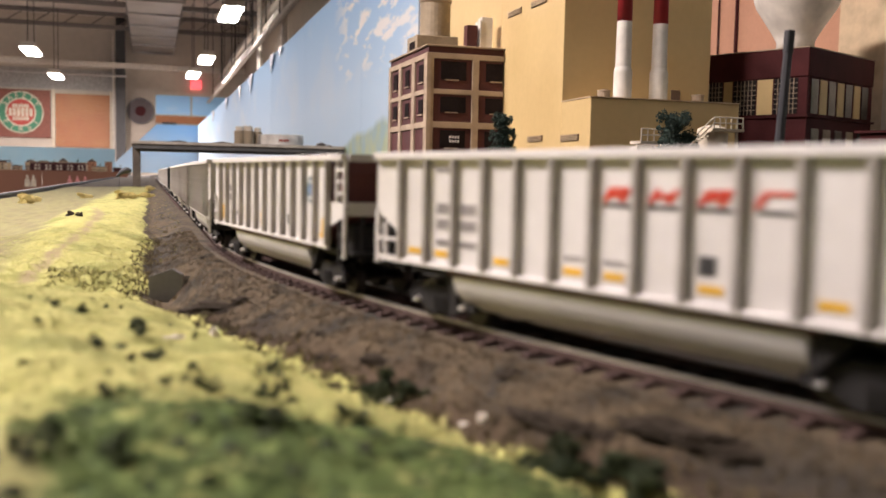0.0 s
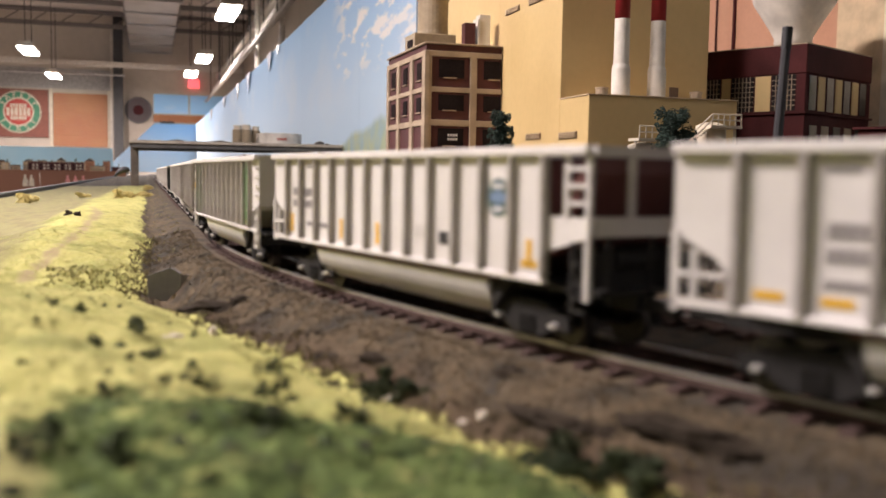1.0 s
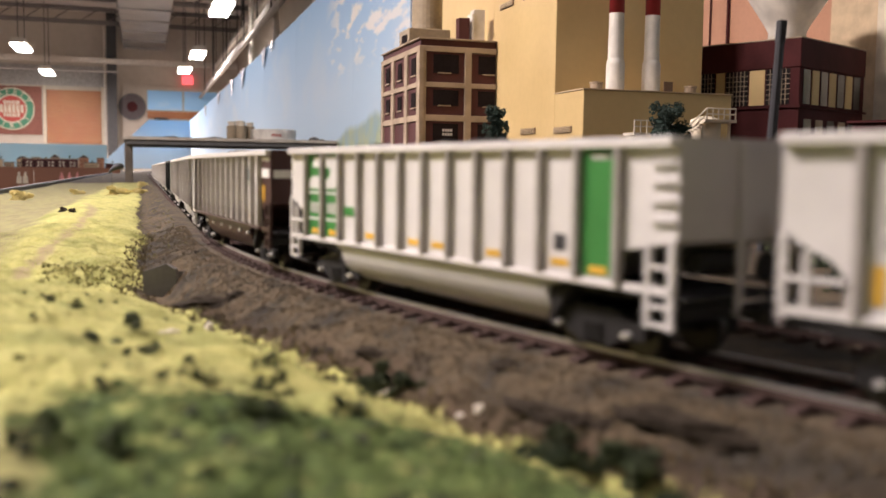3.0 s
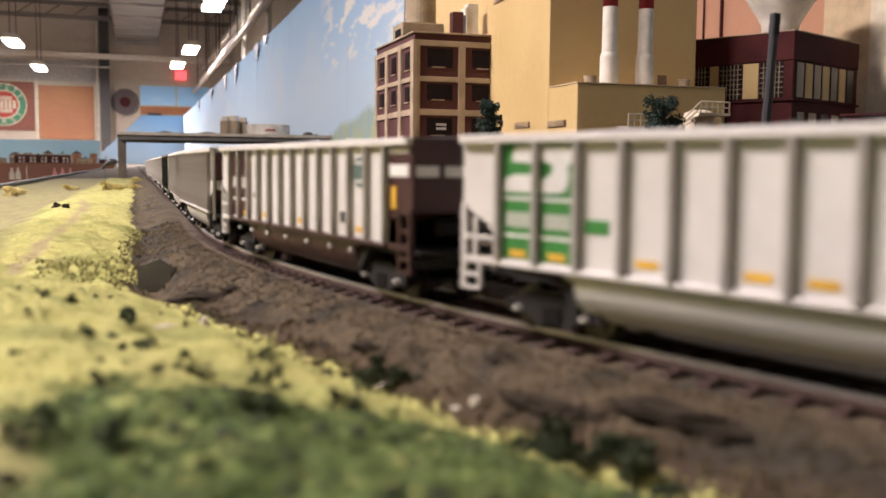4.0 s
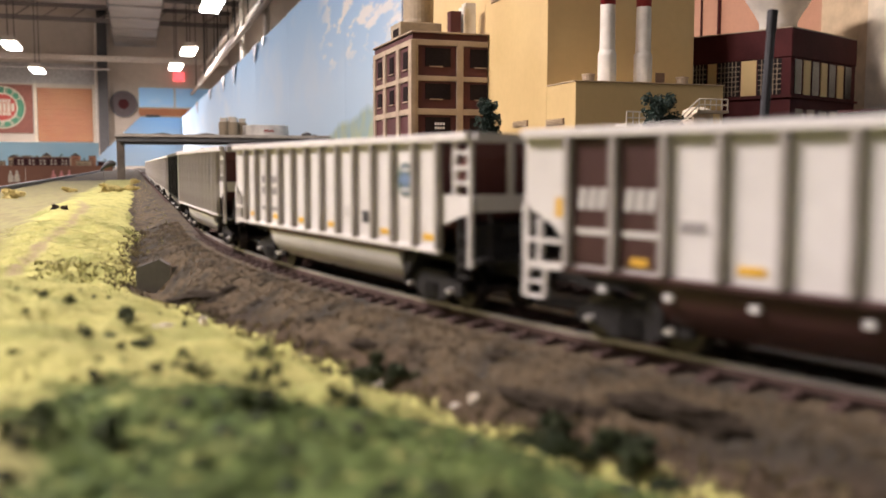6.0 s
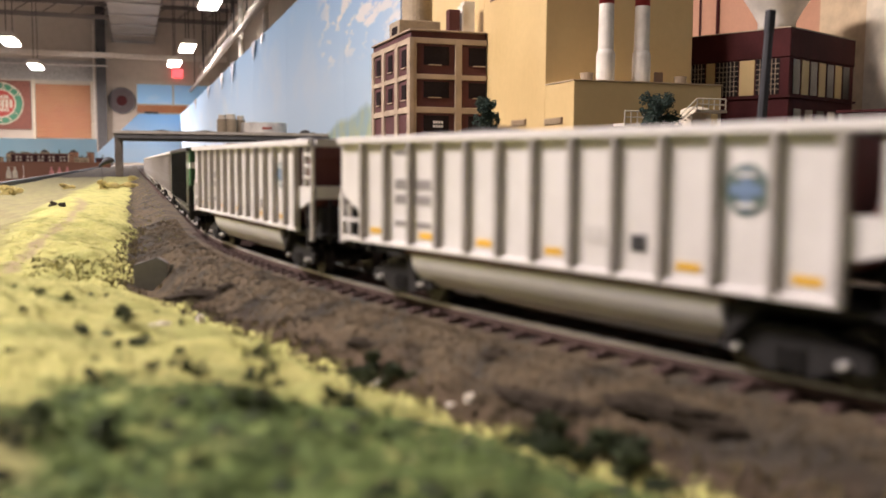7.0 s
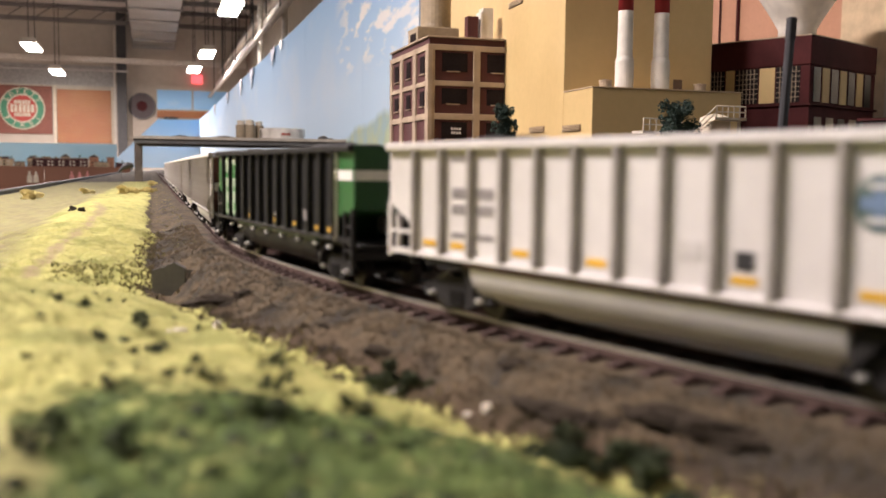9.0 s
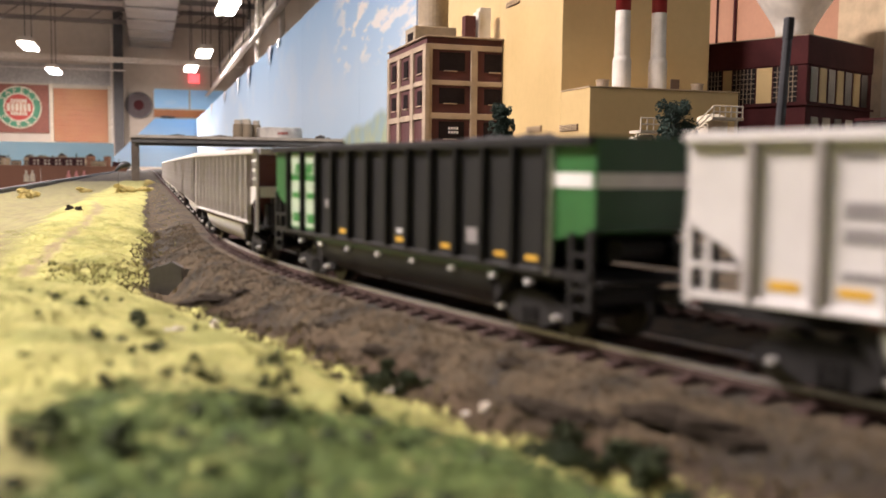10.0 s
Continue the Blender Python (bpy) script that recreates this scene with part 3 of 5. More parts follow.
# ---- brick factory ----
def build_brick():
    x0, x1, y0, y1, top = 0.3435, 0.4485, 1.186, 1.388, 0.2078
    root = thing("brick_factory", "three-storey maroon brick factory with tan concrete frame", "building")
    bm = B()
    box(bm, x0 + 0.0015, x1, y0 + 0.0015, y1, -0.005, top - 0.001)
    part("wall", bm, M["brick"], root)
    bands = [(0.1912, 0.1984), (0.1456, 0.1521), (0.1020, 0.1100), (0.0566, 0.0638)]
    for z0, z1 in bands:
        bm = B()
        box(bm, x0, x1 + 0.0005, y0 - 0.0008, y0 + 0.004, z0, z1, 0.0005)
        box(bm, x0 - 0.0008, x0 + 0.004, y0 - 0.0008, y1, z0, z1, 0.0005)
        part("floor_band", bm, M["concrete"], root)
    for a, b in ((x0 + 0.0003, x0 + 0.0085), (0.4047, 0.4140)):
        bm = B()
        box(bm, a, b, y0 - 0.0010, y0 + 0.005, -0.005, 0.1984, 0.0005)
        part("pilaster", bm, M["concrete"], root)
    for a, b in ((y0 - 0.0018, y0 + 0.012), (1.245, 1.2593), (1.3167, 1.330), (1.378, 1.389)):
        bm = B()
        box(bm, x0 - 0.0014, x0 + 0.005, a, b, -0.005, 0.1984, 0.0005)
        part("pilaster", bm, M["concrete"], root)
    bm = B()
    box(bm, x0 - 0.0015, x1 + 0.0008, y0 - 0.0015, y1 + 0.001, top - 0.001, top + 0.0012, 0.0004)
    part("cornice", bm, M["concrete"], root)
    rows = [(0.1521, 0.1912), (0.1100, 0.1456), (0.0638, 0.1020)]
    for r, (z0, z1) in enumerate(rows):
        for a, b in ((0.352, 0.4047), (0.4140, 0.4480)):
            w = thing_window(root, M["pane_dark"])
            bm = B()
            box(bm, a + 0.010, b - 0.008 if b < 0.42 else b, y0 + 0.0003, y0 + 0.0012, z0 + 0.012, z1 - 0.003)
            w.data = mesh_of(bm, "window", M["pane_dark"])
            bm = B()
            box(bm, a + 0.016, a + 0.034, y0 - 0.0008, y0 + 0.0012, z0 + 0.0115, z0 + 0.0128)
            part("sill", bm, M["concrete"], w)
        if r < 2:
            for c in (1.219, 1.289, 1.355):
                w = thing_window(root, M["pane_dark"])
                bm = B()
                box(bm, x0 + 0.0003, x0 + 0.0012, c - 0.010, c + 0.010, z0 + 0.0105, z1 - 0.006)
                w.data = mesh_of(bm, "window", M["pane_dark"])
                bm = B()
                box(bm, x0 - 0.0008, x0 + 0.0012, c - 0.012, c + 0.012, z0 + 0.0088, z0 + 0.0102)
                part("sill", bm, M["concrete"], w)
    for i in range(4):
        for k in range(2):
            bm = B()
            xx = 0.3750 + i * 0.0036
            box(bm, xx, xx + 0.0022, y0 - 0.001, y0 + 0.001, 0.0835 + k * 0.0052, 0.0835 + k * 0.0052 + 0.0032)
            part("bright_pane", bm, M["white"], root, "bright small white window pane")
    # roof hut, chimney box and vents
    hut = part("roof_hut", box(B(), 0.346, 0.405, 1.250, 1.30, top, top + 0.022, 0.001), M["tank_tan"], root)
    part("hut_opening", box(B(), 0.3452, 0.347, 1.258, 1.285, top + 0.004, top + 0.014), M["pane_dark"], hut)
    part("roof_box", box(B(), 0.4010, 0.4155, 1.200, 1.214, top, top + 0.031), M["brick"], root)
    part("roof_panel", box(B(), 0.4190, 0.4215, 1.200, 1.220, top, top + 0.038), M["stack_white"], root)
    part("roof_duct", box(B(), 0.4225, 0.4370, 1.202, 1.218, top, top + 0.043), M["stack_white"], root, "white roof duct")
    return root


def thing_window(root, mat):
    ob = new("window", bpy.data.meshes.new("window"))
    ob.parent = root
    return ob


build_brick()
tank = thing("rooftop_water_tank", "brown water tank standing on the factory roof hut", "tank", (0.379, 1.275, 0.2298))
part("tank_shell", lathe(B(), [(0.0215, 0), (0.0215, 0.003), (0.021, 0.006), (0.021, 0.047), (0.0225, 0.048), (0.0225, 0.0515), (0.012, 0.055), (0.001, 0.057)], 26), M["tank_tan"], tank)


# ---- power plant ----
def build_plant():
    root = thing("power_plant", "large plain yellow power plant with flat roofs", "building")
    part("boiler_annex", box(B(), 0.45, 0.634, 0.926, 1.0, -0.005, 0.1260, 0.0008), M["plant"], root)
    part("annex_coping", box(B(), 0.4492, 0.635, 0.9252, 1.0, 0.1262, 0.1274), M["tan"], root)
    part("boiler_house", box(B(), 0.45, 0.642, 1.0005, 1.20, -0.005, 0.300, 0.0008), M["plant"], root)
    part("rear_house", box(B(), 0.4503, 0.60, 1.2003, 1.61, -0.005, 0.375, 0.0008), M["plant"], root)
    part("corner_strip", box(B(), 0.4485, 0.452, 1.608, 1.612, -0.005, 0.375), M["blue"], root, "blue corner strip")
    for ya, yb, z in ((1.098, 1.053, 0.0867), (0.999, 0.952, 0.0846), (1.177, 1.130, 0.2507), (1.098, 1.052, 0.2507)):
        v = part("vent", box(B(), 0.4488, 0.4505, yb, ya, z - 0.0036, z + 0.0036), M["vent"], root)
        for k in range(4):
            zz = z - 0.0028 + k * 0.0017
            part("louvre", box(B(), 0.4478, 0.4488, yb + 0.001, ya - 0.001, zz, zz + 0.0008), M["tan"], v)
    part("roof_door", box(B(), 0.5904, 0.602, 0.999, 1.0006, 0.128, 0.146), M["vent"], root)
    for x in (0.4745, 0.592):
        part("roof_vent", lathe(B(), [(0.0068, 0.1274), (0.0068, 0.134), (0.0074, 0.1345), (0.0074, 0.136), (0.001, 0.137)], 16), M["concrete"], root).location = (x, 0.945, 0)
    for x in (0.5008, 0.5455):
        st = part("chimney", lathe(B(), [(0.0102, 0.1274), (0.0102, 0.158), (0.0095, 0.161), (0.0086, 0.163), (0.0082, 0.2126)], 24), M["stack_white"], root, "white chimney stack with red top")
        st.location = (x, 0.952, 0)
        part("red_top", lathe(B(), [(0.0083, 0.2127), (0.0081, 0.27), (0.0078, 0.292)], 24), M["stack_red"], st, "", True)
    return root


build_plant()


def build_maroon():
    """Low maroon turbine hall, turned about 25 degrees to the layout."""
    cx, cy, yaw = 0.7338, 0.9385, 24.7
    root = thing("turbine_hall", "low maroon industrial hall with grid windows", "building", (cx, cy, 0), yaw)
    L, D, T = 0.170, 0.146, 0.1975
    part("hall_body", box(B(), 0, L, 0, D, -0.005, 0.1637, 0.0005), M["maroon"], root)
    part("roof_block", box(B(), -0.001, L + 0.001, -0.001, D + 0.001, 0.164, T, 0.0008), M["maroon"], root)
    part("roof_edge", box(B(), -0.0014, L + 0.0014, -0.0014, D + 0.0014, T, T + 0.0012), M["concrete"], root)
    part("base_ledge", box(B(), -0.003, L + 0.003, -0.003, D + 0.003, 0.117, 0.1195), M["maroon"], root)
    # side wall towards the aisle: bays of tan infill and grid windows
    for i, (a, b, kind) in enumerate(((0.012, 0.042, "w"), (0.044, 0.064, "t"), (0.066, 0.096, "w"), (0.098, 0.110, "t"), (0.112, 0.140, "w"))):
        if kind == "t":
            part("infill_panel", box(B(), -0.0008, 0.001, a, b, 0.121, 0.163), M["plant"], root)
            continue
        w = part("window", box(B(), -0.0006, 0.001, a, b, 0.121, 0.163), M["glass"], root)
        for k in range(1, 6):
            yy = a + (b - a) * k / 6
            part("glazing_bar", box(B(), -0.0014, -0.0006, yy - 0.00028, yy + 0.00028, 0.121, 0.163), M["concrete"], w)
        for k in range(1, 7):
            zz = 0.121 + 0.042 * k / 7
            part("glazing_bar", box(B(), -0.0014, -0.0006, a, b, zz - 0.00028, zz + 0.00028), M["concrete"], w)
    for i in range(7):
        a = 0.008 + i * 0.022
        part("infill_panel" if i % 2 else "window", box(B(), a, a + 0.017, -0.0008, 0.001, 0.1215, 0.162), M["plant" if i % 2 else "glass"], root)
    for i in range(5):
        a = 0.012 + i * 0.03
        part("window", box(B(), a, a + 0.018, -0.0008, 0.001, 0.070, 0.104), M["concrete" if i % 2 else "glass"], root)
    return root


build_maroon()
hopper = thing("storage_hopper", "white conical storage hopper standing on the maroon roof", "hopper", (0.797, 1.048, 0.1988))
part("cone", lathe(B(), [(0.0235, 0.0), (0.0235, 0.022), (0.030, 0.034), (0.0505, 0.066), (0.0535, 0.076), (0.0535, 0.081), (0.02, 0.085)], 32), M["stack_white"], hopper, smooth=True)


def build_back_blocks():
    """Salmon and tan blocks behind the hall."""
    root = thing("salmon_block", "tall salmon pink industrial block with wall pipes", "building", (0.95, 1.14, 0), 0)
    part("wall", box(B(), 0.0, 0.2, 0.0, 0.46, -0.005, 0.36, 0.001), M["salmon"], root)
    for y, r in ((0.315, 0.0016), (0.262, 0.003)):
        part("wall_pipe", tube(B(), (-0.003, y, 0.0), (-0.003, y, 0.355), r, None, 8), M["maroon"], root)
    root = thing("tan_block", "tall tan industrial block with pale corner", "building", (0.930, 1.035, 0), 0)
    part("wall", box(B(), 0, 0.2, 0, 0.094, -0.005, 0.36, 0.001), M["tan"], root)
    part("corner_pier", box(B(), -0.004, 0.20, -0.10, -0.0005, -0.005, 0.36, 0.001), M["cream"], root)
    root = thing("low_annex", "low maroon annex with flat maroon roof", "building", (0.77, 0.78, 0), 24.7)
    part("wall", box(B(), 0, 0.16, 0, 0.08, -0.005, 0.094, 0.001), M["maroon"], root)
    part("roof", box(B(), -0.004, 0.164, -0.004, 0.084, 0.0945, 0.097), M["maroon"], root)
    return root


build_back_blocks()


def build_platform():
    root = thing("tank_platform", "cream plastic walkway with railings and stairs beside tank", "platform")
    y = 0.775
    def rail(p, q, r=0.0007):
        part("rail", tube(B(), p, q, r, None, 6), M["cream"], root)
    part("lower_deck", box(B(), 0.428, 0.488, y, y + 0.02, 0.072, 0.0745), M["cream"], root)
    part("upper_deck", box(B(), 0.503, 0.537, y, y + 0.02, 0.086, 0.0885), M["cream"], root)
    for i in range(7):
        x = 0.4286 + i * 0.0065
        rail((x, y, 0.0745), (x, y, 0.0855))
    for z in (0.080, 0.0855):
        rail((0.4286, y, z), (0.470, y, z))
    for i in range(6):
        x = 0.5045 + i * 0.0062
        rail((x, y, 0.0885), (x, y, 0.0988))
    for z in (0.0935, 0.0988):
        rail((0.5045, y, z), (0.5358, y, z))
        rail((0.486, y, z - 0.0165), (0.5045, y, z))
    for i in range(7):
        f = i / 6
        part("step", box(B(), 0.484 + 0.020 * f, 0.4875 + 0.020 * f, y, y + 0.018, 0.0745 + 0.0135 * f - 0.001, 0.0745 + 0.0135 * f), M["cream"], root)
    for x in (0.430, 0.46, 0.486, 0.505, 0.535):
        part("leg", box(B(), x - 0.001, x + 0.001, y + 0.008, y + 0.010, -0.005, 0.0720 if x < 0.49 else 0.0860), M["cream"], root)
    return root


build_platform()
storage_tank("process_tank", "short cream process tank under the walkway", 0.447, 0.80, -0.005, 0.0150, 0.0740, "cream", False)
storage_tank("process_tank", "short cream process tank under the walkway", 0.519, 0.80, -0.005, 0.0145, 0.0945, "cream", False)


def build_post():
    root = thing("signal_mast", "slim dark mast with a short head", "post", (0.3157, 0.4287, 0))
    lean = Matrix.Rotation(radians(3.2), 4, "Y")
    mast = part("mast", tube(B(), (0, 0, -0.005), (0, 0, 0.1075), 0.0028, 0.0024, 10), M["post"], root)
    head = part("head", box(B(), -0.0022, 0.0022, -0.0022, 0.0022, 0.1065, 0.1185, 0.0006), M["post"], root)
    for o in (mast, head):
        o.matrix_basis = lean
    return root


build_post()
pine(0.3575, 0.943, -0.005, 0.112, 0.046, 3, "dark green bottle-brush pine beside the factory", 0.55)
pine(0.4262, 0.711, -0.005, 0.103, 0.046, 8, "bushy dark green model tree before the plant", 0.32)
for i, (x, y, s) in enumerate(((0.285, 0.345, 0.012), (0.318, 0.375, 0.013), (0.262, 0.305, 0.011), (0.345, 0.40, 0.012), (0.30, 0.33, 0.010), (0.24, 0.275, 0.010))):
    shrub("shrub", "green foam shrub behind the train", x, y, (s, s, s * 0.9), 260, 0.0018, "shrub", 30 + i)


def build_van():
    """Model van parked behind the second track."""
    root = thing("delivery_van", "small blue model van parked behind the tracks", "van", (0.379, 0.452, -0.0035), -55)
    body = B()
    prism(body, [(-0.028, 0.005), (0.028, 0.005), (0.028, 0.0135), (0.024, 0.016), (0.019, 0.0265), (0.016, 0.028), (-0.026, 0.028), (-0.028, 0.026)], "y", -0.0125, 0.0125)
    bmesh.ops.bevel(body, geom=list(body.edges), offset=0.0008, segments=2, affect="EDGES")
    part("body", body, M["van_blue"], root)
    part("roof", box(B(), -0.026, 0.016, -0.0115, 0.0115, 0.0282, 0.0292, 0.0004), M["white"], root, "white roof")
    for y0, y1 in ((-0.0133, -0.0126), (0.0126, 0.0133)):
        for x0, x1 in ((0.006, 0.018), (-0.007, 0.004), (-0.021, -0.009)):
            part("window", box(B(), x0, x1, y0, y1, 0.0165, 0.0245), M["glass"], root)
        for x in (-0.017, 0.017):
            y = y0 if y0 < 0 else y1
            part("wheel", tube(B(), (x, y - 0.001, 0.0045), (x, y + 0.001, 0.0045), 0.0045, None, 16), M["post"], root)
    part("windscreen", prism(B(), [(0.0245, 0.0165), (0.0250, 0.0168), (0.0206, 0.0258), (0.0200, 0.0255)], "y", -0.010, 0.010), M["glass"], root)
    for y in (-0.009, 0.009):
        part("headlight", tube(B(), (0.028, y, 0.0105), (0.0290, y, 0.0105), 0.0018, None, 10), M["white"], root)
    return root


build_van()
dock = thing("loading_dock", "peach coloured low loading dock", "dock", (0.47, 0.58, 0), -25)
part("slab", box(B(), -0.10, 0.14, 0, 0.05, -0.005, 0.026, 0.001), M["peach"], dock)
part("edge_strip", box(B(), -0.101, 0.141, -0.001, 0.004, 0.0262, 0.0280), M["concrete"], dock)

# ---- culvert, stones and scrub on the near slope ----
cul = thing("culvert_headwall", "grey concrete culvert headwall in the embankment", "culvert", (0.0040, 0.438, -0.0225), -12)
part("wall", prism(B(), [(-0.0045, 0.0), (0.010, 0.0), (0.010, 0.0140), (0.0055, 0.0165), (-0.0045, 0.0130)], "y", 0.0, 0.004), M["culvert"], cul)
part("wing_wall", prism(B(), [(0.0042, 0.0), (0.030, 0.0), (0.030, 0.006), (0.0042, 0.0130)], "x", 0.0102, 0.0132), M["culvert"], cul)

for i, (x, y, s) in enumerate(((-0.0026, 0.2491, 0.0026), (-0.0024, 0.2276, 0.0016), (-0.0111, 0.2170, 0.0016), (0.0012, 0.2047, 0.0022), (0.0087, 0.1674, 0.0022), (-0.0064, 0.1528, 0.0018), (0.0204, 0.1672, 0.0034), (0.0158, 0.1361, 0.0030), (0.0305, 0.1532, 0.0020), (-0.0132, 0.1216, 0.0032), (0.0427, 0.1845, 0.0022), (-0.0032, 0.1182, 0.0024), (-0.0247, 0.2718, 0.0016), (-0.0173, 0.2685, 0.0016), (0.0082, 0.1911, 0.0013), (0.0021, 0.1650, 0.0013), (-0.0106, 0.2062, 0.0015), (-0.0035, 0.1978, 0.0013), (0.0308, 0.1404, 0.0018), (0.0179, 0.1341, 0.0018))):
    shrub("scrub_tuft", "small dark brown scrub tuft in the turf", x, y, (s, s, s), 150, s * 0.2, "shrub", 60 + i)
for i, (x, y, sx, sy, sz) in enumerate(((0.0660, 0.1485, 0.0050, 0.0045, 0.0034), (0.0690, 0.1430, 0.0060, 0.0050, 0.0042), (0.0718, 0.1375, 0.0058, 0.0050, 0.0038), (0.0738, 0.1320, 0.0050, 0.0045, 0.0028), (0.0765, 0.1225, 0.0055, 0.0045, 0.0024), (0.0505, 0.2070, 0.0042, 0.0042, 0.0030), (0.0545, 0.2020, 0.0036, 0.0036, 0.0022))):
    shrub("scrub_bush", "dark green low foam bush on the slope", x, y, (sx, sy, sz), 1300, 0.0005, "shrub", 90 + i)


def stone(x, y, sx, sy, sz, mat, label, name="stone", seed=0, turn=0.0):
    bm = B()
    bmesh.ops.create_icosphere(bm, subdivisions=3, radius=1.0)
    for v in bm.verts:
        k = 1 + 0.6 * noise.noise(v.co * 1.6 + Vector((seed, 0, 0))) + 0.35 * noise.noise(v.co * 4 + Vector((0, seed, 0)))
        v.co = Vector((v.co.x * sx * k, v.co.y * sy * k, v.co.z * sz * k))
    ob = part(name, bm, M[mat])
    sink = 0.15 * sz if sz > 0.001 and sx > 2.5 * sz else 0.0
    ob.location = (x, y, float(ground_z(np.array([x]), np.array([y]))[0]) - sink)
    ob.rotation_euler[2] = radians(turn)
    return tagged(ob, label, "stone")


for i, q in enumerate(((0.0727, 0.1620, 0.0100, 0.0038, 0.0016, -71), (0.0765, 0.1530, 0.0050, 0.0030, 0.0013, -60), (0.0875, 0.1395, 0.0125, 0.0052, 0.0020, -68), (0.0905, 0.1300, 0.0060, 0.0030, 0.0014, -62), (0.0743, 0.1868, 0.0040, 0.0026, 0.0013, -70), (0.0235, 0.3440, 0.0110, 0.0075, 0.0022, -10), (0.0330, 0.3390, 0.0060, 0.0050, 0.0014, 20), (0.0150, 0.3370, 0.0040, 0.0040, 0.0016, 0), (0.0460, 0.2450, 0.0055, 0.0030, 0.0012, -50), (0.0535, 0.2270, 0.0050, 0.0026, 0.0011, -60))):
    stone(*q[:5], "stone", "flat dark grey rock outcrop in the slope", "rock", i, q[5])
for i, q in enumerate(((0.0638, 0.1759, 0.0010, 0.0010, 0.0011), (0.0188, 0.2946, 0.0012, 0.0020, 0.0022), (0.0057, 0.2419, 0.0024, 0.0012, 0.0008), (0.0518, 0.2009, 0.0022, 0.0008, 0.0005), (0.0612, 0.1778, 0.0016, 0.0008, 0.0005))):
    stone(*q, "chip", "small pale plaster chip on the ground", "pale_chip", 20 + i)
for i, q in enumerate(((-0.0569, 0.7651, 0.0032, 0.0032, 0.0034), (-0.0495, 0.7445, 0.0026, 0.0026, 0.0026))):
    stone(*q, "stone", "small dark rock in the turf", "rock", 40 + i)


# ---- hall end: sign, shutters, column, ducts, lamps ----
def wall_piece(name, label, cat, x0, x1, z0, z1, mat, d=0.03, kind=""):
    ob = part(name, box(B(), x0, x1, 19.995 - d, 19.995, z0, z1, 0.004), M[mat])
    return tagged(ob, label, cat, kind=kind)


def disc(bm, x, z, r0, r1, y0, y1, n=40):
    ro = [[bm.verts.new((x + r * math.cos(6.2832 * i / n), y, z + r * math.sin(6.2832 * i / n))) for i in range(n)] for r, y in ((r0, y1), (r0, y0), (r1, y0), (r1, y1))]
    for a, b in zip(ro, ro[1:] + ro[:1]):
        for i in range(n):
            bm.faces.new((a[i], a[(i + 1) % n], b[(i + 1) % n], b[i]))
    bmesh.ops.recalc_face_normals(bm, faces=bm.faces)
    return bm


def letters(word, x, z, r, a0, a1, parent, mat, size, inward=False):
    for i, ch in enumerate(word):
        a = a0 + (a1 - a0) * i / (len(word) - 1)
        cu = bpy.data.curves.new("letter", "FONT")
        cu.body, cu.size, cu.align_x, cu.align_y, cu.extrude = ch, size, "CENTER", "CENTER", 0.002
        cu.materials.append(mat)
        ob = new("letter", cu)
        ob.parent = parent
        t = a - 90 if not inward else a + 90
        ob.matrix_basis = Matrix.Translation((x + r * math.cos(radians(a)), 19.905, z + r * math.sin(radians(a)))) @ Matrix.Rotation(radians(90), 4, "X") @ Matrix.Rotation(radians(t), 4, "Z")


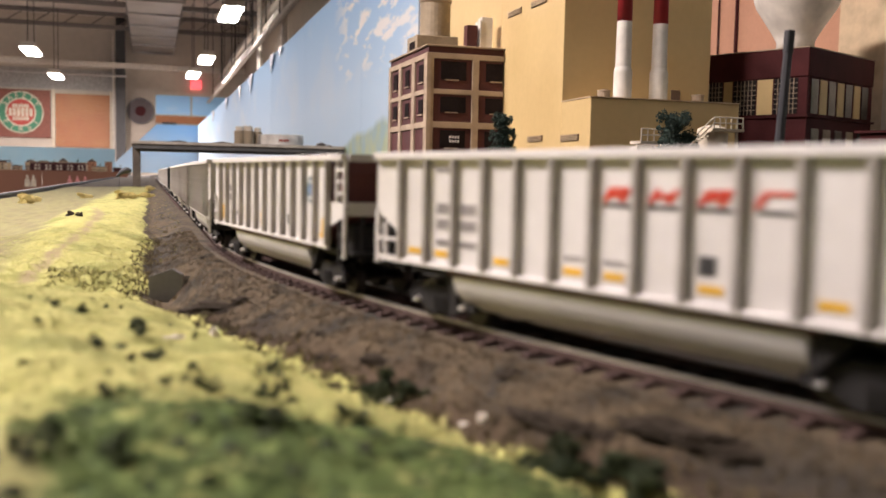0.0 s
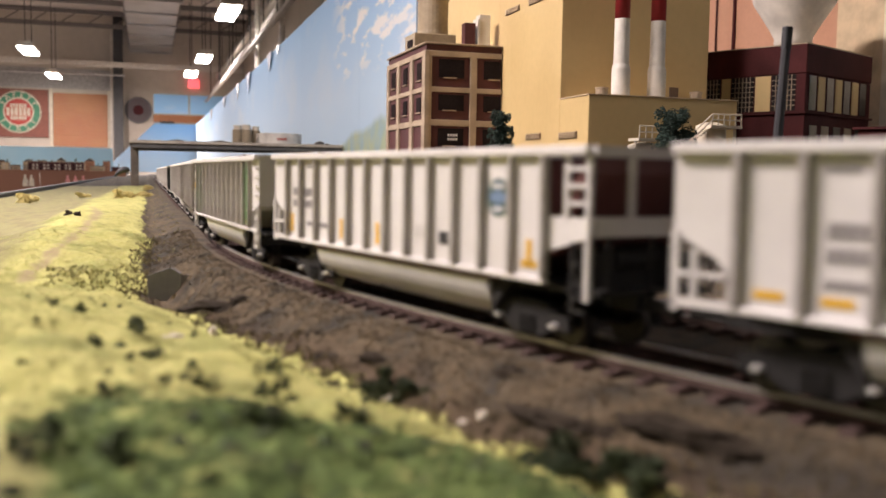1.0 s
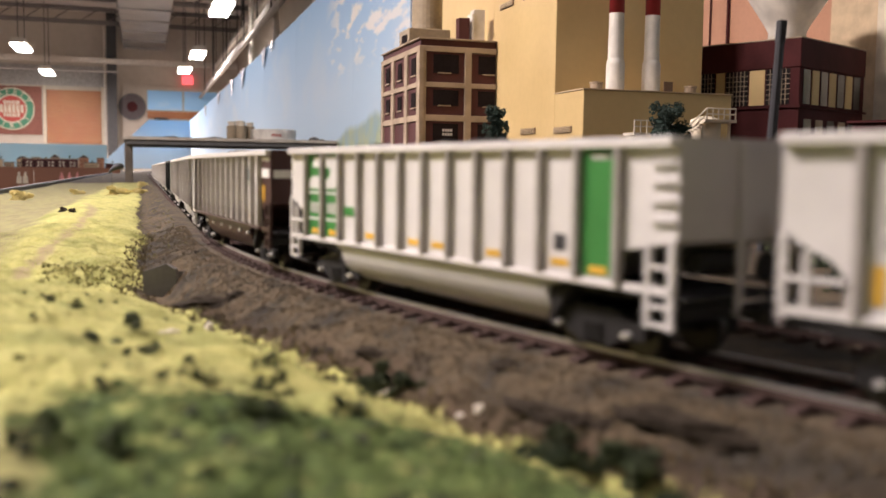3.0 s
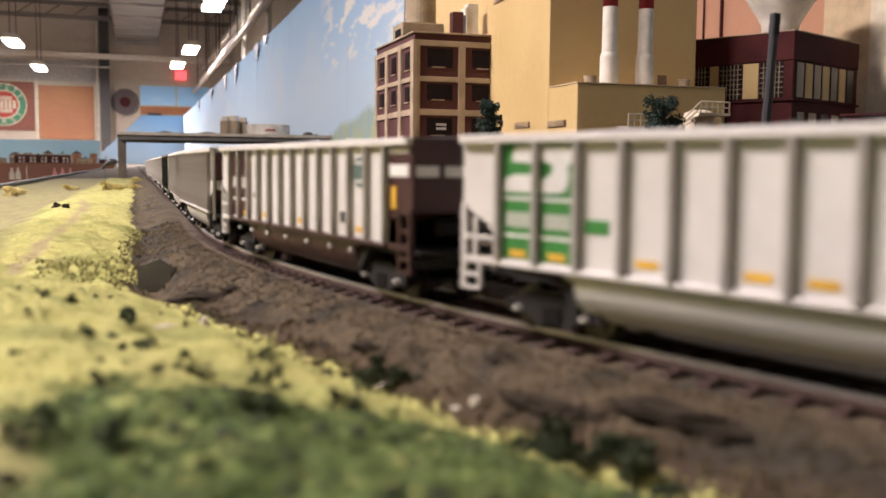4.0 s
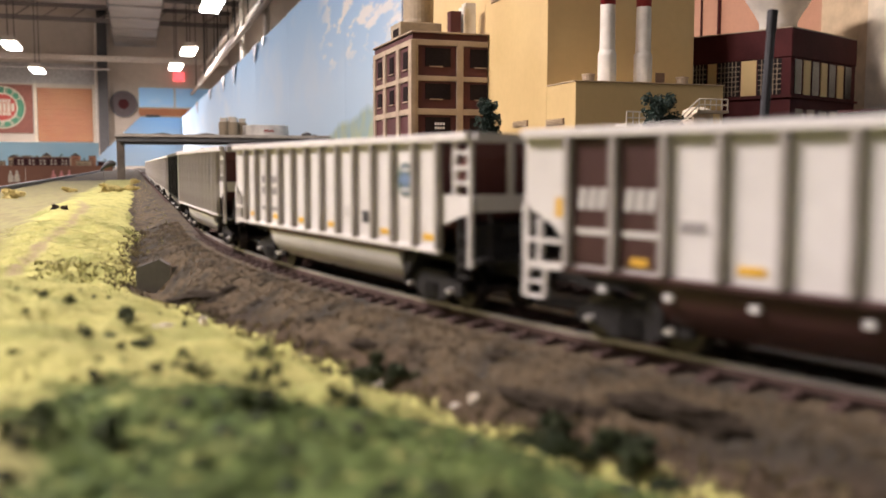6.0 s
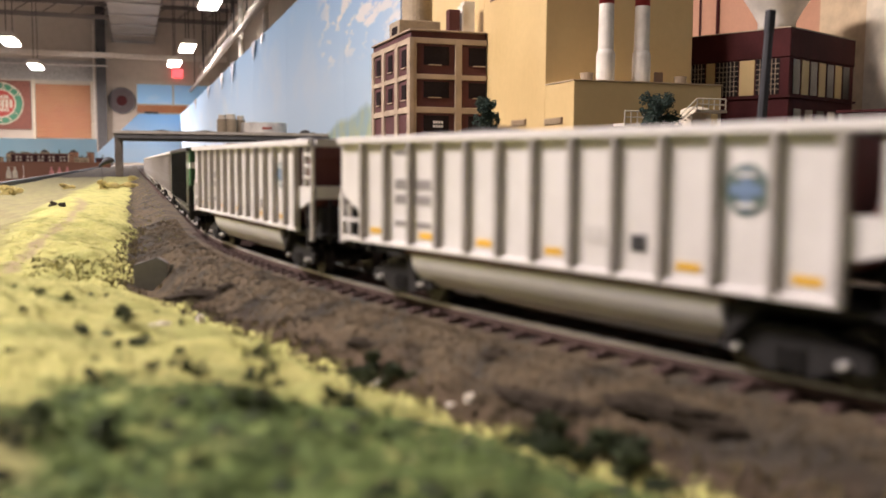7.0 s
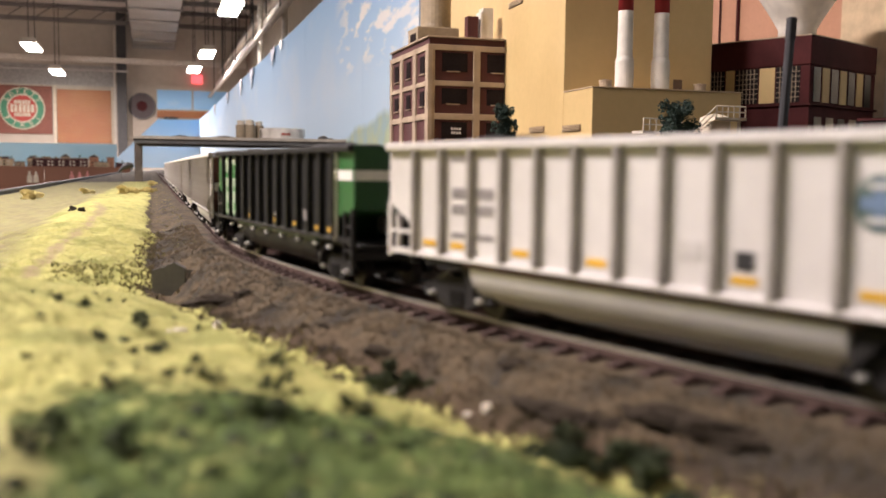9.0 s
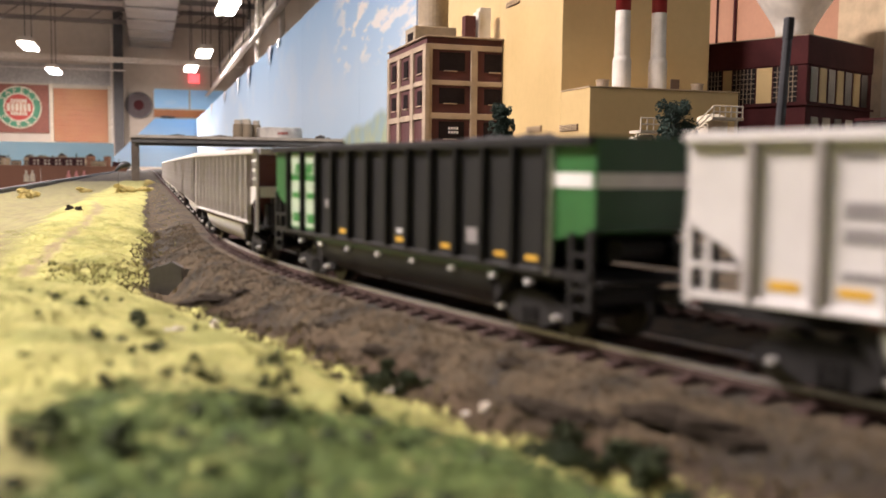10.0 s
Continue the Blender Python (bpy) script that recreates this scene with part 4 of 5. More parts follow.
def build_hall_end():
    sign = thing("safety_banner", "brown wall banner with round green and red safety emblem", "sign")
    part("cloth", box(B(), -3.05, -1.83, 19.955, 19.99, 0.644, 1.568, 0.004), M["banner"], sign)
    cx, cz = -2.36, 1.128
    part("ring", disc(B(), cx, cz, 0.385, 0.27, 19.925, 19.954), M["sign_green"], sign)
    part("rim", disc(B(), cx, cz, 0.405, 0.386, 19.92, 19.954), M["sign_cream"], sign)
    part("inner_rim", disc(B(), cx, cz, 0.275, 0.25, 19.918, 19.954), M["sign_cream"], sign)
    part("centre", disc(B(), cx, cz, 0.249, 0.0005, 19.93, 19.954), M["sign_red"], sign)
    for k, (w, z, hh) in enumerate(((0.30, 0.12, 0.035), (0.44, 0.0, 0.075), (0.30, -0.12, 0.035))):
        for j in range(6):
            xx = cx - w / 2 + w * (j + 0.1) / 6
            part("marking_bar", box(B(), xx, xx + w / 8, 19.918, 19.929, cz + z - hh, cz + z + hh), M["sign_cream"], sign)
    letters("SAFETY", cx, cz, 0.325, 150, 30, sign, M["sign_cream"], 0.15)
    letters("FIRST", cx, cz, 0.325, 215, 325, sign, M["sign_cream"], 0.15, True)
    sh = thing("wall_shutter", "closed orange roller shutter in the end wall", "shutter")
    for i in range(10):
        part("slat", box(B(), -1.745, -0.745, 19.955, 19.985, 0.49 + i * 0.103, 0.49 + i * 0.103 + 0.1022, 0.002), M["orange"], sh)
    part("frame", box(B(), -1.80, -1.75, 19.94, 19.99, 0.40, 1.60), M["sign_cream"], sh)
    part("frame", box(B(), -0.74, -0.70, 19.94, 19.99, 0.40, 1.60), M["sign_cream"], sh)
    wall_piece("wall_panel", "grey lower wall strip", "wall", -3.4, -0.65, 1.6, 2.0, "hallwall_grey", 0.01, "structure")
    em = thing("round_emblem", "round dark emblem with a dull red centre", "sign")
    part("plate", disc(B(), -0.165, 1.237, 0.25, 0.0005, 19.94, 19.99), M["logo_dark"], em)
    part("rim", disc(B(), -0.165, 1.237, 0.265, 0.235, 19.925, 19.95), M["fascia"], em)
    part("centre", disc(B(), -0.165, 1.237, 0.10, 0.0005, 19.93, 19.9399), M["maroon"], em)
    win = thing("window_1", "wide window with pale blue panes", "window", kind="structure")
    for a, b in ((0.125, 0.80), (0.83, 1.52)):
        part("pane", box(B(), a, b, 19.96, 19.98, 1.19, 1.575), M["sky"], win)
    part("window_frame", box(B(), 0.08, 1.56, 19.975, 19.993, 1.10, 1.66, 0.004), M["hallwall"], win)
    tr = thing("door_1", "ochre doorway trim with small dark lamp", "door", kind="structure")
    part("header", box(B(), 0.12, 1.5, 19.93, 19.99, 1.02, 1.16), M["orange"], tr)
    part("panel", box(B(), 0.95, 1.45, 19.95, 19.985, 0.5, 1.01), M["tan"], tr)
    part("lamp_shade", box(B(), 0.25, 0.52, 19.80, 19.95, 0.93, 1.03, 0.01), M["steel_dark"], tr)
    ex = thing("exit_sign", "lit red exit sign on the end wall", "sign")
    part("box", box(B(), 0.80, 1.01, 19.90, 19.99, 1.72, 1.89, 0.004), M["exitglow"], ex)
    col = thing("steel_column", "dark steel column at the end wall", "column", kind="structure")
    part("flange", box(B(), -0.62, -0.44, 19.62, 19.66, -1.2, 3.0), M["steel_dark"], col)
    part("web", box(B(), -0.54, -0.52, 19.66, 19.9, -1.2, 3.0), M["steel_dark"], col)
    part("conduit", tube(B(), (-0.66, 19.7, -1.2), (-0.66, 19.7, 2.75), 0.02, None, 8), M["pipe"], col, "pale conduit")
    bm = thing("roof_beam", "cream painted beam across the hall end", "beam", kind="structure")
    part("beam", box(B(), -5.9, 1.85, 19.5, 19.6, 2.02, 2.12, 0.006), M["pipe"], bm)
    part("pipe", tube(B(), (-5.9, 19.45, 1.86), (-0.4, 19.45, 1.86), 0.02, None, 8), M["duct"], bm)
    du = thing("air_duct", "galvanised square air duct under the ceiling", "duct")
    y = 9.0
    while y < 19.6:
        part("section", box(B(), -0.30, 0.46, y, y + 1.18, 2.40, 2.95, 0.008), M["duct"], du)
        part("flange", box(B(), -0.33, 0.49, y + 1.18, y + 1.22, 2.37, 2.98, 0.004), M["duct"], du)
        y += 1.22
    for i, yj in enumerate((8.5, 11.2, 13.9, 16.6, 19.3)):
        j = thing("roof_joist", "grey steel ceiling joist", "joist", kind="structure")
        part("chord", box(B(), -5.95, 1.88, yj, yj + 0.08, 2.72, 2.80), M["joist"], j)
        part("chord", box(B(), -5.95, 1.88, yj, yj + 0.08, 2.97, 3.04), M["joist"], j)
        for k in range(16):
            x = -5.9 + k * 0.486
            part("web_rod", tube(B(), (x, yj + 0.04, 2.8), (x + 0.243, yj + 0.04, 2.97), 0.012, None, 6), M["joist"], j)
    for i, (x, z, r, m) in enumerate(((1.30, 1.70, 0.05, "pipe"), (1.36, 1.95, 0.035, "pipe"), (1.15, 1.47, 0.03, "pipe"), (1.62, 2.3, 0.09, "duct"), (-3.6, 2.6, 0.03, "steel_dark"))):
        pp = thing("ceiling_pipe", "long pale pipe hung along the hall", "pipe")
        part("pipe", tube(B(), (x, 5.5, z), (x, 19.9, z), r, None, 12), M[m], pp, smooth=True)
        for k in range(6):
            part("hanger", tube(B(), (x, 6.5 + k * 2.4, z + r), (x, 6.5 + k * 2.4, 3.05), 0.008, None, 5), M["steel_dark"], pp)
    for k in range(2):
        rd = thing("wall_brace", "cream painted upright pipe beside the backdrop", "pipe")
        part("upright", tube(B(), (1.22, 9.1 + k * 2.1, -1.2), (1.22, 9.1 + k * 2.1, 3.05), 0.03, None, 8), M["pipe"], rd)


build_hall_end()


def build_lamp(x, y):
    root = thing("ceiling_fixture", "lit white hanging fluorescent fitting", "lamp", (x, y, LAMP_Z), group="hall fittings")
    part("housing", prism(B(), [(-0.115, 0.02), (0.115, 0.02), (0.08, 0.09), (-0.08, 0.09)], "y", -0.5, 0.5), M["pipe"], root)
    part("diffuser", box(B(), -0.10, 0.10, -0.43, 0.43, -0.012, 0.0195, 0.004), M["lampglow"], root)
    for yy in (-0.4, 0.4):
        part("rod", tube(B(), (0, yy, 0.09), (0, yy, 1.31), 0.007, None, 5), M["steel_dark"], root)
    return root


for lx, ly in LAMPS + LAMPS_NEAR:
    build_lamp(lx, ly)


# ---- the layout across the aisle ----
def build_far_layout():
    f = thing("far_fascia", "brown panelled fascia of the layout across the aisle", "fascia", kind="structure")
    for i in range(6):
        x = -4.5 + i * 0.72
        part("panel", box(B(), x, x + 0.715, 9.0, 9.02, -0.9, 0.028), M["fascia_brown"], f)
    part("top", box(B(), -4.5, -0.18, 9.021, 10.4, 0.0, 0.024), M["deck"], f)
    s = thing("far_backdrop", "blue sky board behind the distant model town", "backdrop", kind="structure")
    part("panel", box(B(), -4.5, -0.34, 10.42, 10.43, 0.02, 0.262), M["skyblue"], s)
    rng = np.random.RandomState(11)
    for i in range(26):
        x, y = -2.3 + i * 0.080 + rng.uniform(-0.01, 0.01), 9.3 + rng.uniform(0, 0.8)
        w, d, hh = rng.uniform(0.05, 0.13), 0.1, rng.uniform(0.03, 0.10)
        b = thing("model_house", "small distant brick town building", "building", (x, y, 0.024))
        part("wall", box(B(), -w / 2, w / 2, -d / 2, d / 2, 0, hh), M[("brick", "tan", "salmon", "concrete", "maroon")[rng.randint(5)]], b)
        if rng.rand() < 0.5:
            part("roof", prism(B(), [(-w / 2 - 0.004, hh), (w / 2 + 0.004, hh), (0, hh + 0.03)], "y", -d / 2 - 0.004, d / 2 + 0.004), M["fascia"], b)
        else:
            part("roof", box(B(), -w / 2 - 0.003, w / 2 + 0.003, -d / 2 - 0.003, d / 2 + 0.003, hh, hh + 0.006), M["fascia"], b)
        for k in range(int(w / 0.022)):
            for lv in range(int(hh / 0.028)):
                xx = -w / 2 + 0.008 + k * 0.021
                part("window", box(B(), xx, xx + 0.009, -d / 2 - 0.002, -d / 2 + 0.001, 0.010 + lv * 0.027, 0.024 + lv * 0.027), M["glass"], b)
    for x, w, hh, m in ((-0.78, 0.46, 0.075, "brick"), (-1.30, 0.26, 0.062, "tan"), (-1.78, 0.34, 0.070, "salmon")):
        b = thing("model_warehouse", "long low model warehouse in the distant town", "building", (x, 9.16, 0.024))
        part("wall", box(B(), -w / 2, w / 2, -0.05, 0.05, 0, hh), M[m], b)
        part("roof", box(B(), -w / 2 - 0.006, w / 2 + 0.006, -0.056, 0.056, hh, hh + 0.007), M["concrete"], b)
        for k in range(int(w / 0.03)):
            for z in (0.012, 0.040):
                part("window", box(B(), -w / 2 + 0.008 + k * 0.03, -w / 2 + 0.024 + k * 0.03, -0.052, -0.049, z, z + 0.016), M["cream" if k % 3 else "glass"], b)
    for i in range(22):
        x, y = -2.3 + i * 0.095 + rng.uniform(-0.03, 0.03), 9.9 + rng.uniform(0, 0.4)
        shrub("far_tree", "tiny dark tree in the distant model town", x, y, (0.016, 0.016, rng.uniform(0.05, 0.085)), 90, 0.006, "pine", 200 + i, 0.03, "tree")
    for i, (px, red) in enumerate(((-1.02, 0), (-0.97, 0), (-0.675, 1), (-0.61, 1), (-0.545, 1))):
        t = thing("fascia_tag", "bottle-shaped paper tag pinned on the fascia", "tag")
        part("paper", prism(B(), [(px - 0.022, -0.115), (px + 0.022, -0.115), (px + 0.02, -0.06), (px + 0.008, -0.04), (px + 0.008, -0.015), (px - 0.008, -0.015), (px - 0.008, -0.04), (px - 0.02, -0.06)], "y", 8.992, 8.998), M["tagred" if red else "tagwhite"], t)


build_far_layout()

def build_black_lamp():
    """A drooping black lamp hood on a thin stem, behind the hill."""
    x, y = -0.050, 1.75
    z0 = float(ground_z(np.array([x]), np.array([y]))[0])
    root = thing("black_lamp", "black drooping lamp hood on a thin grey stem", "lamp", (x, y, z0))
    part("stem", tube(B(), (0, 0, 0), (0, 0, 0.0300 - z0), 0.0005, None, 6), M["fascia"], root, "thin grey stem")
    bm = B()
    rings = []
    for k in range(11):
        f = k / 10
        c = Vector((-0.005 + 0.0255 * f, 0, 0.0265 - z0 + 0.0125 * f ** 0.7 + 0.003 * math.sin(math.pi * f)))
        r = 0.0012 + 0.0056 * math.sin(math.pi * min(1.0, 0.06 + 0.9 * f)) ** 0.8 * (0.35 + 0.65 * f)
        rings.append([bm.verts.new(c + Vector((-0.45 * math.cos(a), 0, 0)) * r + Vector((0, math.sin(a), math.cos(a))) * r) for a in [6.2832 * i / 14 for i in range(14)]])
    for p, q in zip(rings, rings[1:]):
        for i in range(14):
            bm.faces.new((p[i], p[(i + 1) % 14], q[(i + 1) % 14], q[i]))
    bm.faces.new(rings[0]), bm.faces.new(rings[-1])
    bmesh.ops.recalc_face_normals(bm, faces=bm.faces)
    part("hood", bm, M["post"], root, "black lamp hood", True)
    return root


build_black_lamp()


# ---- the coal train (car drawings in millimetres) ----
K = 0.001
PITCH, S0, SPEED = 0.190, 0.3806, 0.106
HALF, TOP, SILL = 85.8, 43.5, 14.7
RIBS = [-72.6 + 12.0 * i for i in range(13)]
BOGIE_X, AXLE, WHEEL_R = 60.0, 10.2, 5.0


def mb(bm, x0, x1, y0, y1, z0, z1, bevel=0.0):
    return box(bm, x0 * K, x1 * K, y0 * K, y1 * K, z0 * K, z1 * K, bevel * K)


def mprism(bm, pts, axis, a, b):
    return prism(bm, [(u * K, v * K) for u, v in pts], axis, a * K, b * K)


RIB_MESH = {}


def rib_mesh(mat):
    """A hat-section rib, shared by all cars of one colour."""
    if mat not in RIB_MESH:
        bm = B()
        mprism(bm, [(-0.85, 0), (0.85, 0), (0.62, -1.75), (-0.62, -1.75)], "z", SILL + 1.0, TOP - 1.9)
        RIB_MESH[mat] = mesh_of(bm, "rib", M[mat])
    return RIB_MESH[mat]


def build_bogie(car, x):
    bog = part("bogie", mb(B(), x - 3, x + 3, -12.5, 12.5, 3.6, 9.0, 0.4), M["truck"], car)
    for sg in (-1, 1):
        y = 12.6 * sg
        bm = B()
        mprism(bm, [(x - 14.5, 4.2), (x - 14.5, 7.0), (x - 9.5, 8.0), (x - 5, 9.6), (x + 5, 9.6), (x + 9.5, 8.0), (x + 14.5, 7.0), (x + 14.5, 4.2), (x + 8, 3.6), (x + 4.5, 1.8), (x - 4.5, 1.8), (x - 8, 3.6)], "y", y - 0.9, y + 0.9)
        for k in (-2.0, 0.0, 2.0):
            tube(bm, ((x + k) * K, (y + 1.1 * sg) * K, 2.8 * K), ((x + k) * K, (y + 1.1 * sg) * K, 6.4 * K), 0.8 * K, None, 8)
        part("side_frame", bm, M["truck"], bog)
        for dx in (-AXLE, AXLE):
            bm = B()
            tube(bm, ((x + dx) * K, (y + 0.8 * sg) * K, 4.95 * K), ((x + dx) * K, (y + 2.4 * sg) * K, 4.95 * K), 0.85 * K, 0.55 * K, 12)
            part("axle_cap", bm, M["axle"], bog, "shiny metal axle cap")
    for dx in (-AXLE, AXLE):
        bm = B()
        tube(bm, (0, -12 * K, 0), (0, 12 * K, 0), 0.9 * K, None, 8)
        for sg in (-1, 1):
            tube(bm, (0, sg * 7.2 * K, 0), (0, sg * 9.6 * K, 0), WHEEL_R * K, None, 22)
            tube(bm, (0, sg * 6.7 * K, 0), (0, sg * 7.3 * K, 0), (WHEEL_R + 0.6) * K, None, 22)
            for q in range(5):
                a = q * 1.2566
                tube(bm, (2.6 * math.cos(a) * K, sg * 9.4 * K, 2.6 * math.sin(a) * K), (2.6 * math.cos(a) * K, sg * 9.9 * K, 2.6 * math.sin(a) * K), 0.7 * K, None, 6)
        w = part("wheelset", bm, M["wheel"], bog, "dark metal wheelset")
        w.matrix_basis = pose((x + dx) * K, 0, WHEEL_R * K)


def mark(car, x, z, w, hh, mat, skew=0.0, label="", lift=0.0):
    """A thin painted marking on the near side sheet."""
    bm = B()
    mprism(bm, [(x - w / 2 - skew, z - hh / 2), (x + w / 2 - skew, z - hh / 2), (x + w / 2 + skew, z + hh / 2), (x - w / 2 + skew, z + hh / 2)], "y", -17.72 - lift, -17.4)
    part("marking", bm, M[mat], car, label)


def panel_x(p):
    return RIBS[0] - 6.0 + 12.0 * p


def lettering(car, p, z, mat="ink", rows=((0, 2.6), (-3.9, 2.4))):
    """Unreadable lettering as bars, across two panels."""
    for dz, hh in rows:
        for q in (p, p + 1):
            for k in range(4):
                mark(car, panel_x(q) + (-3.0 if q == p + 1 else -0.6) + k * 1.75 - 0.9, z + dz, 1.35, hh, mat, 0.12)


def emblem(car, p, z, ring="teal", cross="blue"):
    bm = B()
    for r0, r1, y in ((4.4, 0.001, -17.75),):
        n = 24
        va = [bm.verts.new(((panel_x(p) + r0 * math.cos(6.2832 * i / n)) * K, y * K, (z + r0 * math.sin(6.2832 * i / n)) * K)) for i in range(n)]
        vb = [bm.verts.new((v.co.x, -17.4 * K, v.co.z)) for v in va]
        bm.faces.new(va)
        for i in range(n):
            bm.faces.new((va[i], va[(i + 1) % n], vb[(i + 1) % n], vb[i]))
    part("emblem", bm, M[ring], car, "round grey-blue emblem")
    mark(car, panel_x(p), z, 1.9, 7.0, cross, 0, "", 0.12)
    mark(car, panel_x(p), z, 6.4, 1.8, cross, 0, "", 0.2)
    mark(car, panel_x(p), z - 2.6, 4.2, 0.9, "car_tub", 0, "", 0.2)
    mark(car, panel_x(p), z + 2.6, 4.2, 0.9, "car_tub", 0, "", 0.2)


def coal_load(car, seed):
    nx, ny = 70, 16
    rng = np.random.RandomState(seed)
    bm = B()
    rows = []
    for i in range(nx + 1):
        r = []
        for j in range(ny + 1):
            x, y = -71 + 141.5 * i / nx, -16.6 + 33.2 * j / ny
            edge = min(1, (16.6 - abs(y)) / 7) * min(1, (71 - abs(x)) / 10)
            hump = 0.8 + 0.8 * noise.noise(Vector((x * 0.05 + seed, y * 0.05, 0)))
            z = (40.6 if seed < 3 else 41.4) + 2.9 * edge * (0.5 + 0.5 * hump) + rng.uniform(-0.7, 0.7) * min(1, edge + 0.3)
            r.append(bm.verts.new((x * K, y * K, z * K)))
        rows.append(r)
    for a, b in zip(rows, rows[1:]):
        for j in range(ny):
            bm.faces.new((a[j], b[j], b[j + 1], a[j + 1]))
    ld = part("coal_load", bm, M["coal"], car, "heaped black coal load")
    return ld


def build_car(label, side="car_white", ribs="car_rib_shade", tub="car_tub", end="open", end_mat="car_white", end_face="car_grey", left_panels=None, right_panel=None, seed=1, sill=None):
    car = thing("coal_car", label, "railway car", group="cars of the coal train")
    sill = sill or side
    # inner hull with slope ends, under the load
    bm = B()
    mprism(bm, [(-52, 13.0), (50, 13.0), (69, 24.0), (70.6, 41.0), (-71, 41.0), (-69, 24.0)], "y", -17.0, 17.0)
    part("hull", bm, M["car_red" if end == "open" else end_face], car)
    for sg in (-1, 1):
        lo, hi = (-17.5, -17.05) if sg < 0 else (17.05, 17.5)
        bm = B()
        mprism(bm, [(-72.6, SILL), (71.4, SILL), (71.4, TOP), (-72.6, TOP)], "y", lo, hi)
        part("side_sheet", bm, M[side], car)
        bm = B()
        mprism(bm, [(-73.0, SILL + 1.4), (-72.7, TOP), (-HALF, TOP), (-HALF, 27.6), (-77, 23.5), (-74.6, 21.0), (-74.6, SILL + 1.4)], "y", lo, hi)
        part("end_sheet", bm, M["car_white" if side != "car_black" else end_mat], car)
        # corner post, ladder and steps of the rear end
        bm = B()
        y0, y1 = (lo - 0.6, lo + 0.6) if sg < 0 else (hi - 0.6, hi + 0.6)
        mb(bm, -HALF, -HALF + 1.3, y0, y1, SILL - (6.5 if end != "open" else 1.0), 28)
        mb(bm, -HALF, -73, y0, y1, SILL - 0.2, SILL + 1.3)
        mb(bm, -81.6, -80.6, y0, y1, SILL + 1.3, 25.0)
        mb(bm, -HALF + 1.3, -75, y0, y1, 20.0, 20.9)
        if end != "open":
            mb(bm, -HALF + 1.3, -79, y0, y1, SILL - 3.4, SILL - 2.7)
            mb(bm, -HALF + 1.3, -79, y0, y1, SILL - 6.5, SILL - 5.8)
            mb(bm, -79.8, -79, y0, y1, SILL - 6.5, SILL)
        part("rear_ladder", bm, M["car_white" if side != "car_black" else "car_black"], car)
        bm = B()
        mb(bm, -HALF, HALF - (0 if end != "open" else 0.0), (lo - 1.8) if sg < 0 else (hi - 0.3), (lo + 0.3) if sg < 0 else (hi + 1.8), TOP - 1.9, TOP + 0.1, 0.25)
        part("top_chord", bm, M[side if side != "car_black" else "car_black"], car)
        bm = B()
        mb(bm, -74, 72.0, (lo - 1.2) if sg < 0 else (hi - 0.3), (lo + 0.3) if sg < 0 else (hi + 1.2), SILL - 0.3, SILL + 1.0, 0.25)
        part("side_sill", bm, M[sill], car)
        # on white cars the rib colour carries painted shade
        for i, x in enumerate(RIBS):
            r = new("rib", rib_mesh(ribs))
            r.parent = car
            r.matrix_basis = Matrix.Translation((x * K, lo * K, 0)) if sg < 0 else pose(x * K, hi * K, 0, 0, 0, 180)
    # tub under the floor, rounded towards both sides
    prof = []
    for sg, rng_ in ((-1, range(0, 9)), (1, range(8, -1, -1))):
        for k in rng_:
            a = math.pi / 2 * k / 8
            prof.append((sg * (7.2 + 9.6 * math.cos(a)), 13.6 - 9.8 * math.sin(a)))
    bm = B()
    mprism(bm, prof, "x", -50.5, 48.0)
    part("tub", bm, M[tub], car, "rounded belly tub", False)
    bm = B()
    mprism(bm, [(48.2, 13.4), (56, 13.4), (48.2, 5.5)], "y", -15.5, 15.5)
    mprism(bm, [(-50.7, 13.4), (-57, 13.4), (-50.7, 5.5)], "y", -15.5, 15.5)
    mb(bm, -84, 84, -3, 3, 9.3, 13.2)
    mb(bm, -72, 71, -14, 14, 12.4, 14.2)
    part("underframe", bm, M["truck"], car)
    # front end
    if end == "open":
        for sg in (-1, 1):
            lo, hi = (-17.5, -17.05) if sg < 0 else (17.05, 17.5)
            y0, y1 = (lo - 0.7, lo + 0.9) if sg < 0 else (hi - 0.9, hi + 0.7)
            part("corner_post", mb(B(), HALF - 1.2, HALF - 0.2, y0 + 0.2, y1 - 0.3, SILL - 2.5, TOP - 1.9), M[end_mat], car)
            bm = B()
            mprism(bm, [(71.5, 29.0), (HALF - 1.4, 29.0), (HALF - 1.4, 24.8), (71.5, 21.5)], "y", lo, hi)
            part("gusset", bm, M[end_mat], car, "white gusset plate")
            bm = B()
            mb(bm, 77.6, 78.6, y0 + 0.3, y1 - 0.3, 29, TOP - 1.9)
            for z in (31.5, 35.0, 38.5):
                mb(bm, 78.6, HALF - 1.4, y0 + 0.4, y0 + 1.0, z, z + 0.8)
            part("front_ladder", bm, M[end_mat], car)
            bm = B()
            mb(bm, 79.8, 80.6, y0 + 0.5, y1, SILL - 5.5, 24)
            for z in (SILL - 5.2, SILL - 2.4, SILL + 0.6, 19.2):
                mb(bm, 80.6, HALF - 1.4, y0 + 0.5, y0 + 1.0, z, z + 0.7)
            part("step_ladder", bm, M["truck"], car)
        part("end_beam", mb(B(), HALF - 1.2, HALF + 0.1, -16.3, 16.3, 25.2, 29.2), M[end_face], car)
        part("top_beam", mb(B(), HALF - 1.4, HALF + 0.1, -16.3, 16.3, TOP - 2.2, TOP), M[end_face], car)
